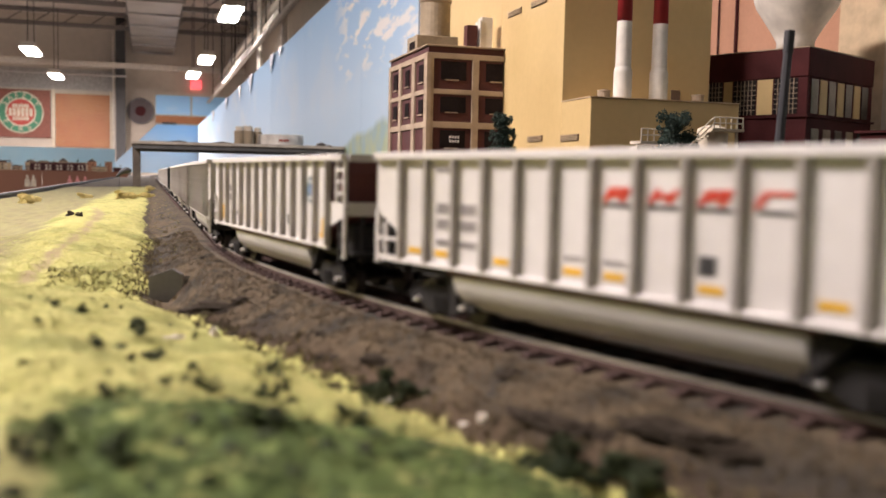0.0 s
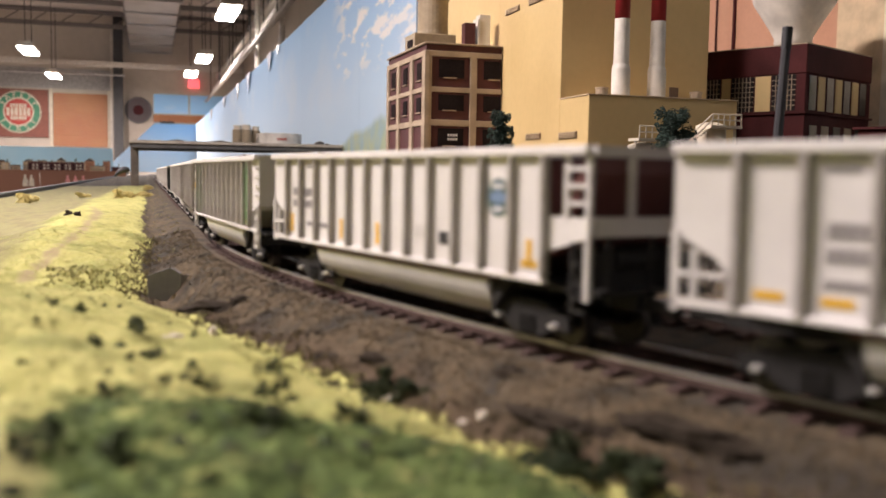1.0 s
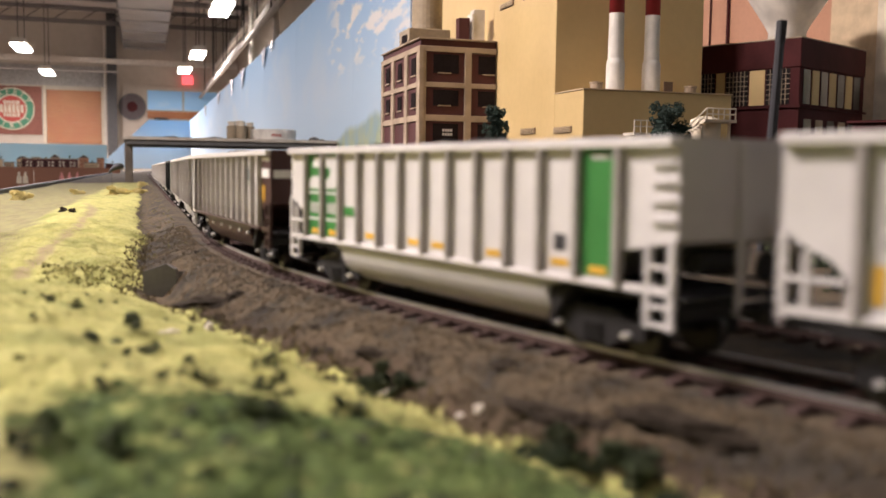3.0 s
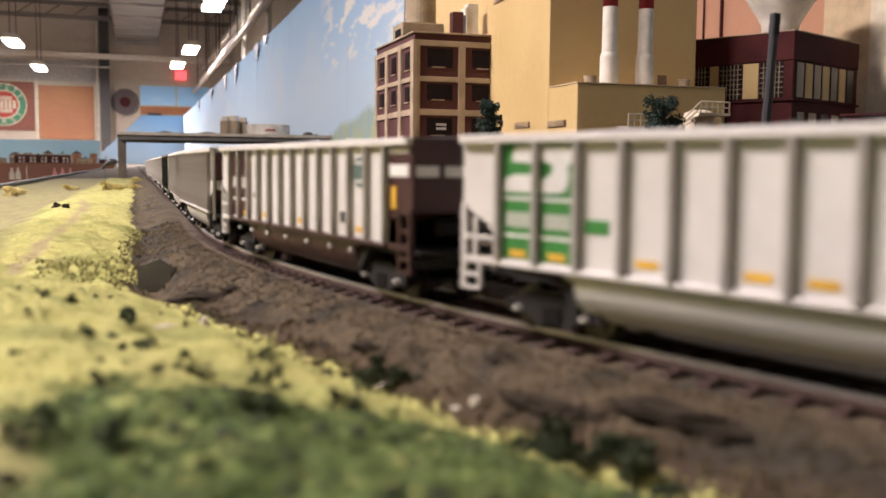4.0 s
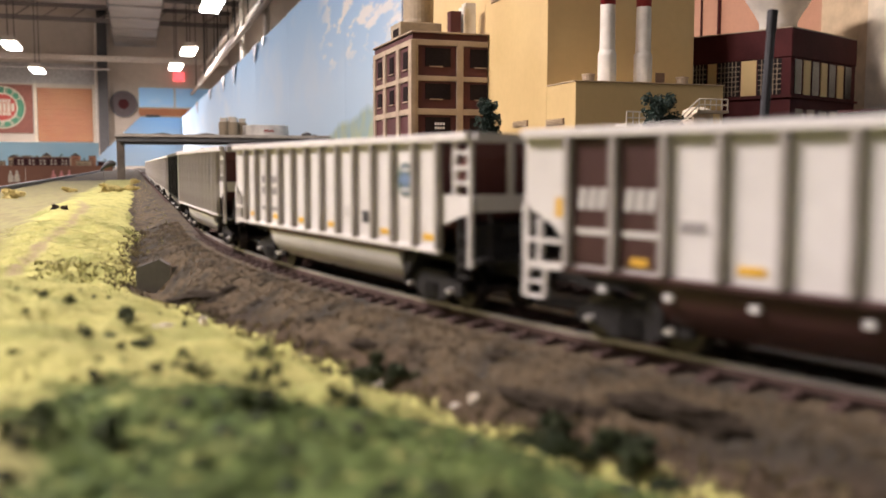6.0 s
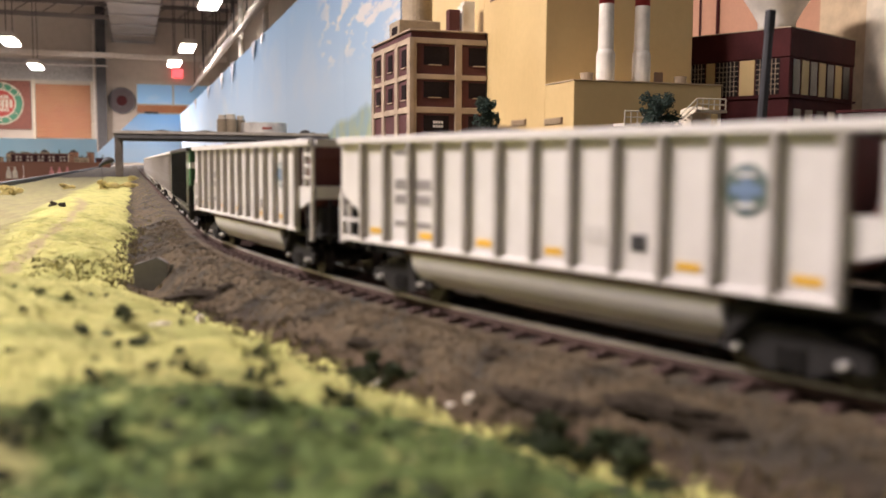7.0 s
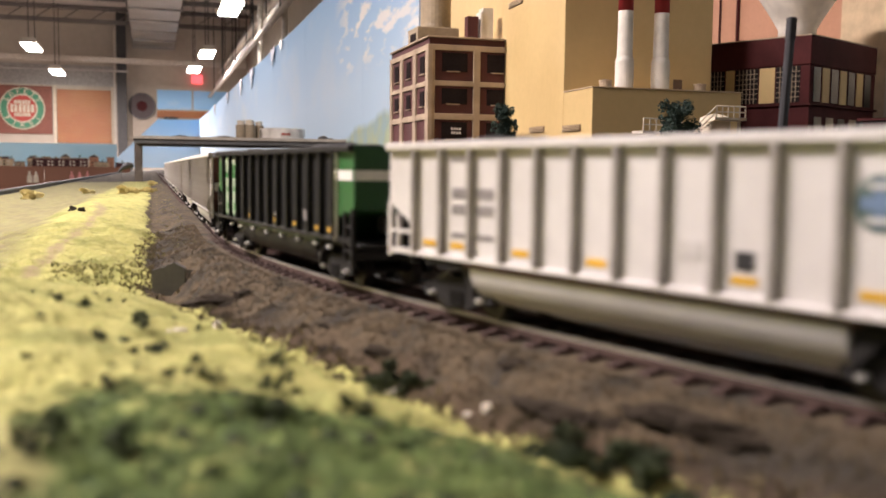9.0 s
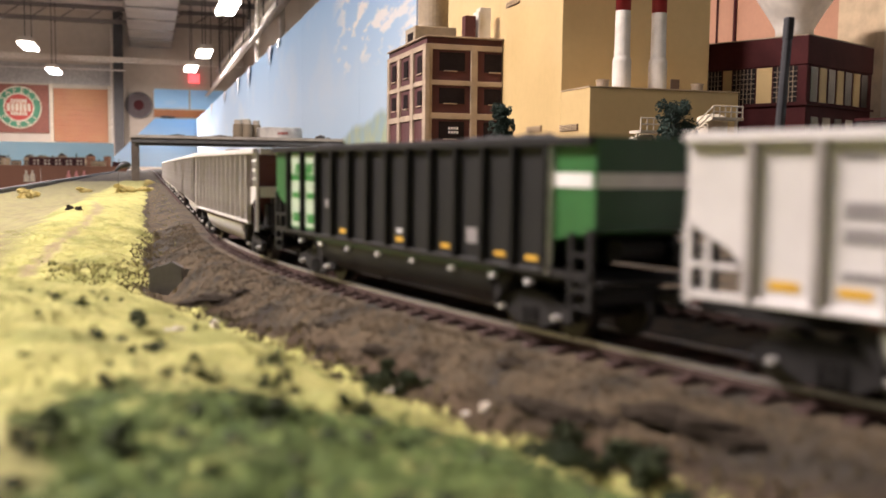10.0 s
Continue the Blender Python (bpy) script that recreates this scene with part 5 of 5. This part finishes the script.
        for y in (-6.5, 6.5):
            part("end_post", mb(B(), HALF - 1.0, HALF - 0.1, y - 0.8, y + 0.8, 29.2, TOP - 2.2), M[end_face], car)
        bm = B()
        mprism(bm, [(82.6, 41.4), (84.2, 41.4), (84.2, 38.0), (74.0, 21.0), (71.5, 21.0)], "y", -16.9, 16.9)
        part("slope_sheet", bm, M["car_red"], car, "dull red slope sheet")
        # dark box added to keep light off the far corner post
        part("brake_box", mb(B(), 75.5, 80.0, -13.0, 13.5, 13.0, 22.5, 0.6), M["truck"], car)
        for y in (-11.5, 0, 11.5):
            bm = B()
            mb(bm, 84.3, 84.8, y - 0.5, y + 0.5, 11, 25)
            part("brake_rod", bm, M["truck"], car)
    else:
        bm = B()
        mprism(bm, [(71.5, 22.0), (HALF, 24.5), (HALF, TOP), (71.5, TOP)], "y", -17.4, 17.4)
        part("end_bulkhead", bm, M[end_mat], car)
        part("end_plate", mb(B(), HALF + 0.02, HALF + 0.35, -17.4, 17.4, 24.5, TOP), M[end_face], car)
        for sg in (-1, 1):
            y0, y1 = (-18.0, -16.8) if sg < 0 else (16.8, 18.0)
            bm = B()
            mb(bm, HALF - 1.4, HALF, y0, y1, SILL - 6.5, 25.0)
            mb(bm, 78.6, 79.6, y0, y1, SILL - 6.5, 24.0)
            for z in (SILL - 6.2, SILL - 2.8, SILL + 0.6, 19.2):
                mb(bm, 79.6, HALF - 1.4, y0 + 0.2, y0 + 0.8, z, z + 0.8)
            mb(bm, 71.5, HALF, y0, y1, SILL - 0.2, SILL + 1.2)
            part("front_ladder", bm, M["truck" if side == "car_black" else end_mat], car)
            bm = B()
            for z in (28, 31.5, 35, 38.5):
                mb(bm, 79.6, HALF - 0.6, y0 - 0.5 if sg < 0 else y1 - 0.1, y0 + 0.1 if sg < 0 else y1 + 0.5, z, z + 0.7)
            if end_mat == "car_white":
                part("grab_irons", bm, M[end_mat], car)
        for y in () if side == "car_black" else (-1.0,):
            part("end_post", mb(B(), HALF + 0.35, HALF + 1.1, y - 0.7, y + 0.7, 10, TOP - 0.4), M[end_face], car)
        part("end_sill", mb(B(), HALF - 1.5, HALF + 0.3, -17.0, 17.0, 9.8, 12.2), M["truck"], car)
    # brake gear under the front platform
    bm = B()
    tube(bm, (79 * K, -6 * K, 20 * K), (79 * K, 6 * K, 20 * K), 2.6 * K, None, 12)
    tube(bm, (84 * K, 9 * K, 19 * K), (84.8 * K, 9 * K, 19 * K), 3.0 * K, None, 16)
    mb(bm, 71.5, HALF, -15, 15, 13.0, 14.0)
    part("brake_gear", bm, M["truck"], car)
    for sg, nm in ((1, "coupler"), (-1, "coupler")):
        bm = B()
        mb(bm, min(sg * 83, sg * 91), max(sg * 83, sg * 91), -1.2, 1.2, 9.6, 12.0, 0.3)
        mb(bm, min(sg * 90.8, sg * 94.6), max(sg * 90.8, sg * 94.6), -2.3 if sg > 0 else -0.2, 0.2 if sg > 0 else 2.3, 9.0, 12.6, 0.4)
        part(nm, bm, M["truck"], car)
    for x in (-BOGIE_X, BOGIE_X):
        build_bogie(car, x)
    coal_load(car, seed)
    if left_panels:
        for p in (1, 2):
            mark(car, panel_x(p), 29.0, 10.4, 25.2, left_panels)
    if right_panel:
        mark(car, panel_x(12), 29.0, 10.4, 25.2, right_panel)
    return car


def yellow_tags(car, ps, z=18.2, w=5.4, hh=1.6, lift=0.0):
    for p in ps:
        mark(car, panel_x(p), z, w, hh, "yellow", 0, "yellow stencil patch", lift)


def car_red_mark():
    car = build_car("white coal car with red slanted marking and shade-darkened ribs", seed=1)
    lettering(car, 2, 29.5)
    mark(car, panel_x(2), 39.0, 5.5, 1.0, "ink")
    lettering(car, 2, 21.0, "ink", ((0, 1.6),))
    yellow_tags(car, (1, 2, 4, 6, 7, 9, 11))
    mark(car, panel_x(6), 21.0, 5.5, 0.8, "ink")
    mark(car, panel_x(7), 21.0, 5.5, 0.8, "ink")
    mark(car, panel_x(9) - 1, 22.4, 3.8, 3.4, "black")
    for i, p in enumerate((7, 8, 9, 10)):
        x = panel_x(p) + 0.6
        mark(car, x, 32.4, 8.6 if i < 3 else 6.5, 0.7, "black", 0.2, "black underline")
        mark(car, x - 2.6, 34.5, 1.5, 2.8, "red", 1.0, "red slanted logo stroke")
        if i < 3:
            mark(car, x + 1.9, 34.5, 1.5, 2.8, "red", 1.0)
            mark(car, x - 0.3, 34.5, 3.4, 1.0, "red", 0.3, "", 0.08)
        if i != 1:
            mark(car, x + 0.5, 35.6, 5.6, 0.8, "red", 0.3, "", 0.08)
    return car


def car_emblem(label, seed, tags, vertical=()):
    car = build_car(label, seed=seed)
    lettering(car, 1 if vertical else 2, 31.0)
    mark(car, panel_x(2), 39.2, 5.5, 0.9, "ink")
    lettering(car, 2, 20.8, "ink", ((0, 1.4),))
    yellow_tags(car, tags)
    for p in vertical:
        mark(car, panel_x(p) - (3 if p == 1 else 0), 20.5, 2.0, 6.0, "yellow", 0, "yellow upright stripe")
    mark(car, panel_x(9), 21.6, 4.0, 3.2, "black")
    mark(car, panel_x(8), 22.6, 5.0, 3.2, "car_grey")
    emblem(car, 11, 32.3)
    return car


def car_green_ends():
    car = build_car("white coal car with green end panels and white emblem", end="flat", end_mat="car_white", end_face="car_grey", left_panels="car_green", right_panel="car_green", seed=3)
    for z in (29.6, 21.5):
        for p in (1, 2):
            mark(car, panel_x(p), z, 9.8, 0.7, "white", 0, "", 0.1)
    x = panel_x(1)
    def shape(cx, pts):
        part("marking", mprism(B(), [(cx + u, v) for u, v in pts], "y", -17.86, -17.4), M["white"], car, "white logo shape")
    shape(x, ((-1.2, 41.0), (5.2, 41.0), (5.2, 37.2), (-2.2, 37.6)))
    shape(x, ((-5.0, 31.0), (5.2, 31.0), (5.2, 34.8), (-1.6, 34.8), (-4.4, 33.8)))
    shape(panel_x(2), ((-5.2, 41.0), (2.4, 41.0), (3.6, 40.4), (4.1, 39.2), (3.9, 37.6), (2.7, 36.4), (3.2, 34.8), (2.8, 32.6), (1.8, 31.4), (0.4, 31.0), (-5.2, 31.0), (-5.2, 33.6), (-2.4, 34.6), (-1.4, 35.8), (-1.6, 36.8), (-2.8, 37.4), (-5.2, 37.6)))
    for p in (1, 2):
        for k in range(4):
            mark(car, panel_x(p) - 3 + k * 1.9, 25.0, 1.3, 3.2, "car_tub", 0, "", 0.1)
    yellow_tags(car, (1, 2), 17.6, 5, 1.6, 0.12)
    yellow_tags(car, (4, 6, 7, 9, 11))
    yellow_tags(car, (12,), 17.6, 5, 1.6, 0.12)
    mark(car, panel_x(3) - 1.0, 24.6, 6.4, 2.8, "car_green")
    mark(car, panel_x(11), 22.4, 3.6, 3.4, "black")
    mark(car, panel_x(12), 40.0, 5, 0.9, "white", 0, "", 0.1)
    return car


def car_brown():
    car = build_car("white coal car with brown ends and brown belly", tub="car_brown", end="flat", end_mat="car_brown", end_face="car_brown", left_panels="car_brown", seed=4, sill="car_brown")
    for k in range(3):
        mark(car, panel_x(1) - 2.6 + k * 2.6, 29.5, 1.8, 4.2, "car_tub", 0.3, "", 0.1)
        mark(car, panel_x(2) - 2.6 + k * 2.6, 29.5, 1.8, 4.2, "car_tub", 0.3, "", 0.1)
    for p in (1, 2):
        mark(car, panel_x(p), 23.0, 8.5, 1.2, "car_tub", 0, "", 0.1)
    mark(car, panel_x(3), 25.0, 5.5, 2.0, "ink")
    yellow_tags(car, (2,), 17.8, 4, 1.6, 0.12)
    yellow_tags(car, (4, 7, 11))
    mark(car, panel_x(0) + 3, 27.5, 2.2, 4.0, "yellow")
    mark(car, panel_x(10), 21.2, 4.0, 3.2, "black")
    emblem(car, 11, 34.5, "teal", "teal")
    for z0, z1 in ((33.6, 36.8), (39.6, 41.0)):
        part("stripe", mb(B(), 73.0, 84.0, -17.65, -17.35, z0, z1), M["white"], car, "white reflective stripe")
    for y0, y1 in ((-16.5, -9.9), (-8.1, 1.1), (2.9, 16.5)):
        part("stripe", mb(B(), HALF + 0.3, HALF + 0.5, y0, y1, 33.6, 36.4), M["white"], car, "white reflective stripe")
    part("marking", mb(B(), 74.2, 77.0, -17.7, -17.35, 25.0, 31.0), M["yellow"], car, "yellow placard")
    for x in (-64, -48, -30, -10, 10, 30, 46):
        part("reflector", mb(B(), x - 0.75, x + 0.75, -17.6, -16.6, 11.2, 12.4), M["white"], car, "small white reflector")
    return car


def car_black():
    car = build_car("black coal car with green ends and yellow patches", side="car_black", ribs="car_blackrib", tub="car_black", end="flat", end_mat="car_green_deep", end_face="car_dkgreen", left_panels="car_green", seed=7)
    for p in (1, 2):
        mark(car, panel_x(p), 37.6, 9.4, 6.6, "car_mint", 0, "pale panel lettering", 0.1)
        mark(car, panel_x(p), 24.6, 9.4, 15.2, "car_mint", 0, "pale panel lettering", 0.1)
        mark(car, panel_x(p) + (1.5 if p == 1 else -1.5), 36.2, 5.4, 3.2, "car_green", 0.5, "", 0.16)
        mark(car, panel_x(p), 27.4, 7.0, 2.0, "car_green", 0, "", 0.16)
        mark(car, panel_x(p), 20.0, 6.0, 3.0, "car_green", 0, "", 0.16)
    part("white_post", mb(B(), 70.6, 72.4, -18.6, -17.4, SILL, TOP - 1.5), M["white"], car, "white end post")
    yellow_tags(car, (4, 7, 9, 11, 12), 17.6, 4.2, 1.2)
    mark(car, panel_x(7), 19.9, 3.0, 1.0, "white")
    mark(car, panel_x(10), 21.0, 4.4, 3.6, "ink")
    mark(car, panel_x(3), 25.5, 2.0, 2.4, "ink")
    for y0, y1 in ((-17.2, 17.2),):
        part("stripe", mb(B(), HALF + 0.3, HALF + 0.5, y0, y1, 33.2, 36.2), M["white"], car, "white stripe")
    part("stripe", mb(B(), 72.4, 85.0, -17.65, -17.35, 33.2, 36.2), M["white"], car)
    for x in (-64, -48, -28, -8, 12, 32, 50, 64):
        part("reflector", mb(B(), x - 0.7, x + 0.7, -17.8, -16.4, 11.8, 12.9), M["white"], car, "small white reflector")
    return car


PLAIN = "white coal car with shade-darkened ribs and round emblem"
CARS = [
    car_red_mark(),
    car_emblem("white coal car with upright yellow stripes and emblem", 2, (12,), (1, 4, 6, 12)),
    car_green_ends(),
    car_brown(),
    car_emblem(PLAIN, 5, (1, 3, 5, 7, 10, 12)),
    car_emblem(PLAIN, 6, (1, 2, 4, 6, 9, 11)),
    car_black(),
]
for i in range(8):
    CARS.append(copy_thing(CARS[(4, 5, 3, 4, 5, 2, 4, 5)[i]], Matrix.Identity(4)))


# ---- sleepers, turf and stones ----
def tie_mesh():
    bm = B()
    mb(bm, -1.5, 1.5, -13.6, 13.6, -4.6, -2.3, 0.25)
    for y in (-8.3, 8.3):
        mb(bm, -0.9, 0.9, y - 2.0, y + 2.0, -2.3, -1.7)
    return mesh_of(bm, "tie", M["tie"])


def lay_ties():
    me = tie_mesh()
    step = 0.0087
    for tr, side, s0, n in ((TRACKS[0], 0.0, -1.55, 262), (TRACKS[1], -0.062, -0.2, 90)):
        for k in range(n):
            x, y, a = track(s0 + k * step, side)
            t = new("tie", me)
            t.parent = tr
            t.matrix_basis = Matrix.Translation((x, y, 0)) @ Matrix.Rotation(a - math.pi / 2 + random.uniform(-0.02, 0.02), 4, "Z")
    for tr, side, lo, hi in ((TRACKS[0], 0.0, -5.0, -1.56), (TRACKS[1], -0.062, -3.0, -0.21)):
        vs, fs = [], []
        s = lo
        while s < hi:
            x, y, a = track(s, side)
            b = len(vs)
            for dz in (-0.0046, -0.0023):
                for dx, dy in ((-0.0152, -0.0015), (0.0152, -0.0015), (0.0152, 0.0015), (-0.0152, 0.0015)):
                    vs.append((x + dx, y + dy, dz))
            fs += [(b + 4, b + 5, b + 6, b + 7), (b, b + 1, b + 5, b + 4), (b + 1, b + 2, b + 6, b + 5), (b + 2, b + 3, b + 7, b + 6), (b + 3, b, b + 4, b + 7)]
            s += step
        me2 = bpy.data.meshes.new("far_ties")
        me2.from_pydata(vs, [], fs)
        me2.materials.append(M["tie"])
        o = new("far_ties", me2)
        o.parent = tr
        o["kind"] = "stuff"


lay_ties()


def scatter(name, label, mat, pts, size, seed, tall=1.0, blades=False):
    """Many small stones or tufts in one mesh."""
    rng = np.random.RandomState(seed)
    vs, fs = [], []
    z = ground_z(pts[:, 0], pts[:, 1])
    for (x, y), zz in zip(pts, z):
        r = size * rng.uniform(0.5, 1.4)
        b = len(vs)
        if blades:
            for k in range(3):
                a = rng.uniform(0, 6.28)
                c, s = math.cos(a) * r * 0.35, math.sin(a) * r * 0.35
                lx, ly = rng.uniform(-0.7, 0.7, 2) * r
                q = len(vs)
                vs += [(x + lx * 0.6 - c, y + ly * 0.6 - s, zz - r * 0.2), (x + lx * 0.6 + c, y + ly * 0.6 + s, zz - r * 0.2), (x + lx * 1.3, y + ly * 1.3, zz + r * tall * rng.uniform(0.6, 1.3))]
                fs.append((q, q + 1, q + 2))
        else:
            for k in range(6):
                d = np.array([(1, 0, 0), (-1, 0, 0), (0, 1, 0), (0, -1, 0), (0, 0, 1), (0, 0, -1)][k]) * rng.uniform(0.6, 1.1) + rng.uniform(-0.35, 0.35, 3)
                vs.append((x + d[0] * r, y + d[1] * r, zz + r * 0.25 + d[2] * r * tall))
            for f in ((0, 2, 4), (2, 1, 4), (1, 3, 4), (3, 0, 4), (2, 0, 5), (1, 2, 5), (3, 1, 5), (0, 3, 5)):
                fs.append(tuple(b + i for i in f))
    me = bpy.data.meshes.new(name)
    me.from_pydata(vs, [], fs)
    me.materials.append(mat)
    ob = new(name, me)
    return tagged(ob, label, name.split("_")[0], kind="stuff")


M["gravel"] = material("ballast_stones", (0.120, 0.088, 0.049), 0.95, 0, 0.2, 600, 0, 900, (0.040, 0.031, 0.019), 60, 0, 0.45)
M["blade_yellow"] = material("turf_yellow", (0.48, 0.465, 0.17), 0.95, 0, 0.1, 300, 0, 900, (0.32, 0.33, 0.10), 25, 0, 0.18)
M["blade_hill"] = material("turf_straw", (0.48, 0.44, 0.19), 0.95, 0, 0.1, 300, 0, 900, (0.38, 0.355, 0.14), 25, 0, 0.2)
M["blade_straw"] = material("turf_dry_straw", (0.62, 0.53, 0.22), 0.95, 0, 0.1, 300, 0, 900, (0.50, 0.42, 0.17), 25, 0, 0.15)
M["blade_green"] = material("turf_green", (0.125, 0.175, 0.045), 0.95, 0, 0.2, 300, 0, 900, (0.05, 0.082, 0.022), 25, 0, 0.35)
M["blade_olive"] = material("weed_olive", (0.32, 0.30, 0.13), 0.95, 0, 0.2, 300, 0, 900, (0.10, 0.085, 0.045), 25, 0, 0.4)
M["blade_brown"] = material("turf_brown", (0.20, 0.16, 0.08), 0.95, 0, 0.2, 300, 0, 900, (0.06, 0.05, 0.03), 25, 0, 0.4)


def cover():
    rng = np.random.RandomState(21)
    # near ground
    p = np.stack([rng.uniform(-0.09, 0.16, 140000), 0.07 + 0.58 * rng.uniform(0, 1, 140000) ** 1.3], 1)
    d, g = off_track(p[:, 0], p[:, 1]), grass_edge(p[:, 0], p[:, 1])
    by_culvert = (np.abs(p[:, 0] - 0.003) < 0.011) & (p[:, 1] > 0.42) & (p[:, 1] < 0.440)
    stones = p[(d > 0.0165) & (g < 0.002) & (d < 0.12) & ~by_culvert][:26000]
    scatter("ballast_gravel", "brown and grey ballast grains along the track", M["gravel"], stones, 0.00040, 1)
    tur = p[(g > -0.003 + 0.004 * rng.rand(len(p)))]
    ga = green_amount(tur[:, 0], tur[:, 1]) + rng.normal(0, 0.16, len(tur)) - 0.6 * smooth(0.15, 0.6, ripple(tur[:, 0] + 4, tur[:, 1], 0.018))
    isg = (ga > 0.5) & (tur[:, 1] < 0.4)
    scatter("turf_yellow", "yellow-green flock turf on the mound", M["blade_yellow"], tur[~isg & ((tur[:, 0] > -0.013) | (tur[:, 1] > 0.142))][:26000], 0.00052, 2, 0.3)
    scatter("turf_green", "darker green flock turf on the mound", M["blade_green"], tur[isg][:14000], 0.0007, 3, 0.45)
    k = tur[(green_amount(tur[:, 0], tur[:, 1]) > 0.45) & (rng.rand(len(tur)) < 0.012)][:170]
    scatter("turf_clumps", "dark green foam clumps in the turf", M["shrub"], k, 0.0014, 12, 0.6)
    q = np.stack([rng.uniform(-0.2, 0.05, 40000), 0.47 + 2.8 * rng.uniform(0, 1, 40000) ** 1.8], 1)
    q = q[(q[:, 0] > -0.1) | (rng.rand(len(q)) < 0.25)]
    q = q[(grass_edge(q[:, 0], q[:, 1]) > 0.001 + 0.004 * rng.rand(len(q))) & (q[:, 0] > -0.058 - 0.02 * rng.rand(len(q))) & (hill_path(q[:, 0], q[:, 1]) > 0.006)]
    scatter("turf_hill", "yellow flock turf on the hill behind", M["blade_hill"], q[:14000], 0.0006, 4, 0.16)
    e = p[(np.abs(g) < 0.006) & (rng.rand(len(p)) < 0.25)][:1500]
    scatter("turf_edge", "brown dead weeds at the turf edge", M["blade_brown"], e, 0.0013, 5, 1.0, True)
    r = np.stack([rng.uniform(-0.045, -0.004, 9000), rng.uniform(0.440, 0.480, 9000)], 1)
    h = (rng.rand(len(r)) < 0.2) & (ripple(r[:, 0] * 2, r[:, 1], 0.03) > -0.4)
    scatter("turf_weeds", "dark olive weeds round the culvert", M["blade_olive"], r[h][:420], 0.0009, 6, 1.5, True)


cover()
for i, (x, y, s) in enumerate(((-0.040, 1.75, 0.030), (-0.015, 1.9, 0.028), (-0.175, 1.55, 0.030), (-0.20, 1.75, 0.028), (0.0, 2.6, 0.030), (-0.12, 1.9, 0.022))):
    shrub("straw_tuft", "pale straw yellow dry grass clump", x, y, (s * 0.62, s * 0.62, s * 0.30), 1500, 0.0016, "blade_straw", 300 + i)


def specks():
    rng = np.random.RandomState(77)
    p = np.stack([rng.uniform(-0.06, 0.06, 900), rng.uniform(0.09, 0.36, 900)], 1)
    p = p[grass_edge(p[:, 0], p[:, 1]) > 0.003][:34]
    scatter("turf_specks", "dark brown specks scattered in the turf", M["shrub"], p, 0.0011, 8, 1.0)
    q = np.stack([rng.uniform(-0.02, 0.03, 9000), 0.5 + 2.4 * rng.uniform(0, 1, 9000) ** 1.6], 1)
    d = off_track(q[:, 0], q[:, 1])
    scatter("verge_weeds", "olive weeds on the track shoulder", M["blade_olive"], q[(d > 0.021) & (d < 0.05) & (rng.rand(len(q)) < 0.35)][:1300], 0.0009, 9, 0.8, True)


specks()


# ---- what moves ----
def car_pose(s):
    """A car's two bogies ride on the centre line."""
    xa, ya, _ = track(s - BOGIE_X * K)
    xb, yb, _ = track(s + BOGIE_X * K)
    return Matrix.Translation(((xa + xb) / 2, (ya + yb) / 2, 0)) @ Matrix.Rotation(math.atan2(yb - ya, xb - xa), 4, "Z")


# small unevenness of the train's running: seconds, metres ahead of the steady pace
UNEVEN = [(0, -0.001), (1, 0.0003), (2, -0.0007), (2.5, 0), (4, 0.002), (4.5, 0.0034), (5, 0.0015), (5.5, 0.0055), (7, 0.0042), (7.5, 0.0040), (8, 0.0028), (8.5, 0.0012), (9, 0.0010), (9.5, 0), (10, -0.0015)]
# slack in the couplings, car by car
SLACK = {3: -0.002, 6: -0.002}


def gone(t):
    """Way of the train after t seconds."""
    return SPEED * t + float(np.interp(t, [q[0] for q in UNEVEN], [q[1] for q in UNEVEN]))


def motions():
    for i, car in enumerate(CARS):
        walk(car, [(k * 0.25, car_pose(S0 + gone(k * 0.25) - PITCH * i + SLACK.get(i, -0.006 if i > 6 else 0.0))) for k in range(41)])
        if i > 7:
            continue
        for bog in car.children:
            if not bog.name.startswith("bogie"):
                continue
            for w in bog.children:
                if w.name.startswith("wheelset"):
                    at = w.matrix_basis.translation.copy()
                    walk(w, [(k / 15, Matrix.Translation(at) @ Matrix.Rotation(gone(k / 15) / (WHEEL_R * K), 4, "Y")) for k in range(151)])


motions()
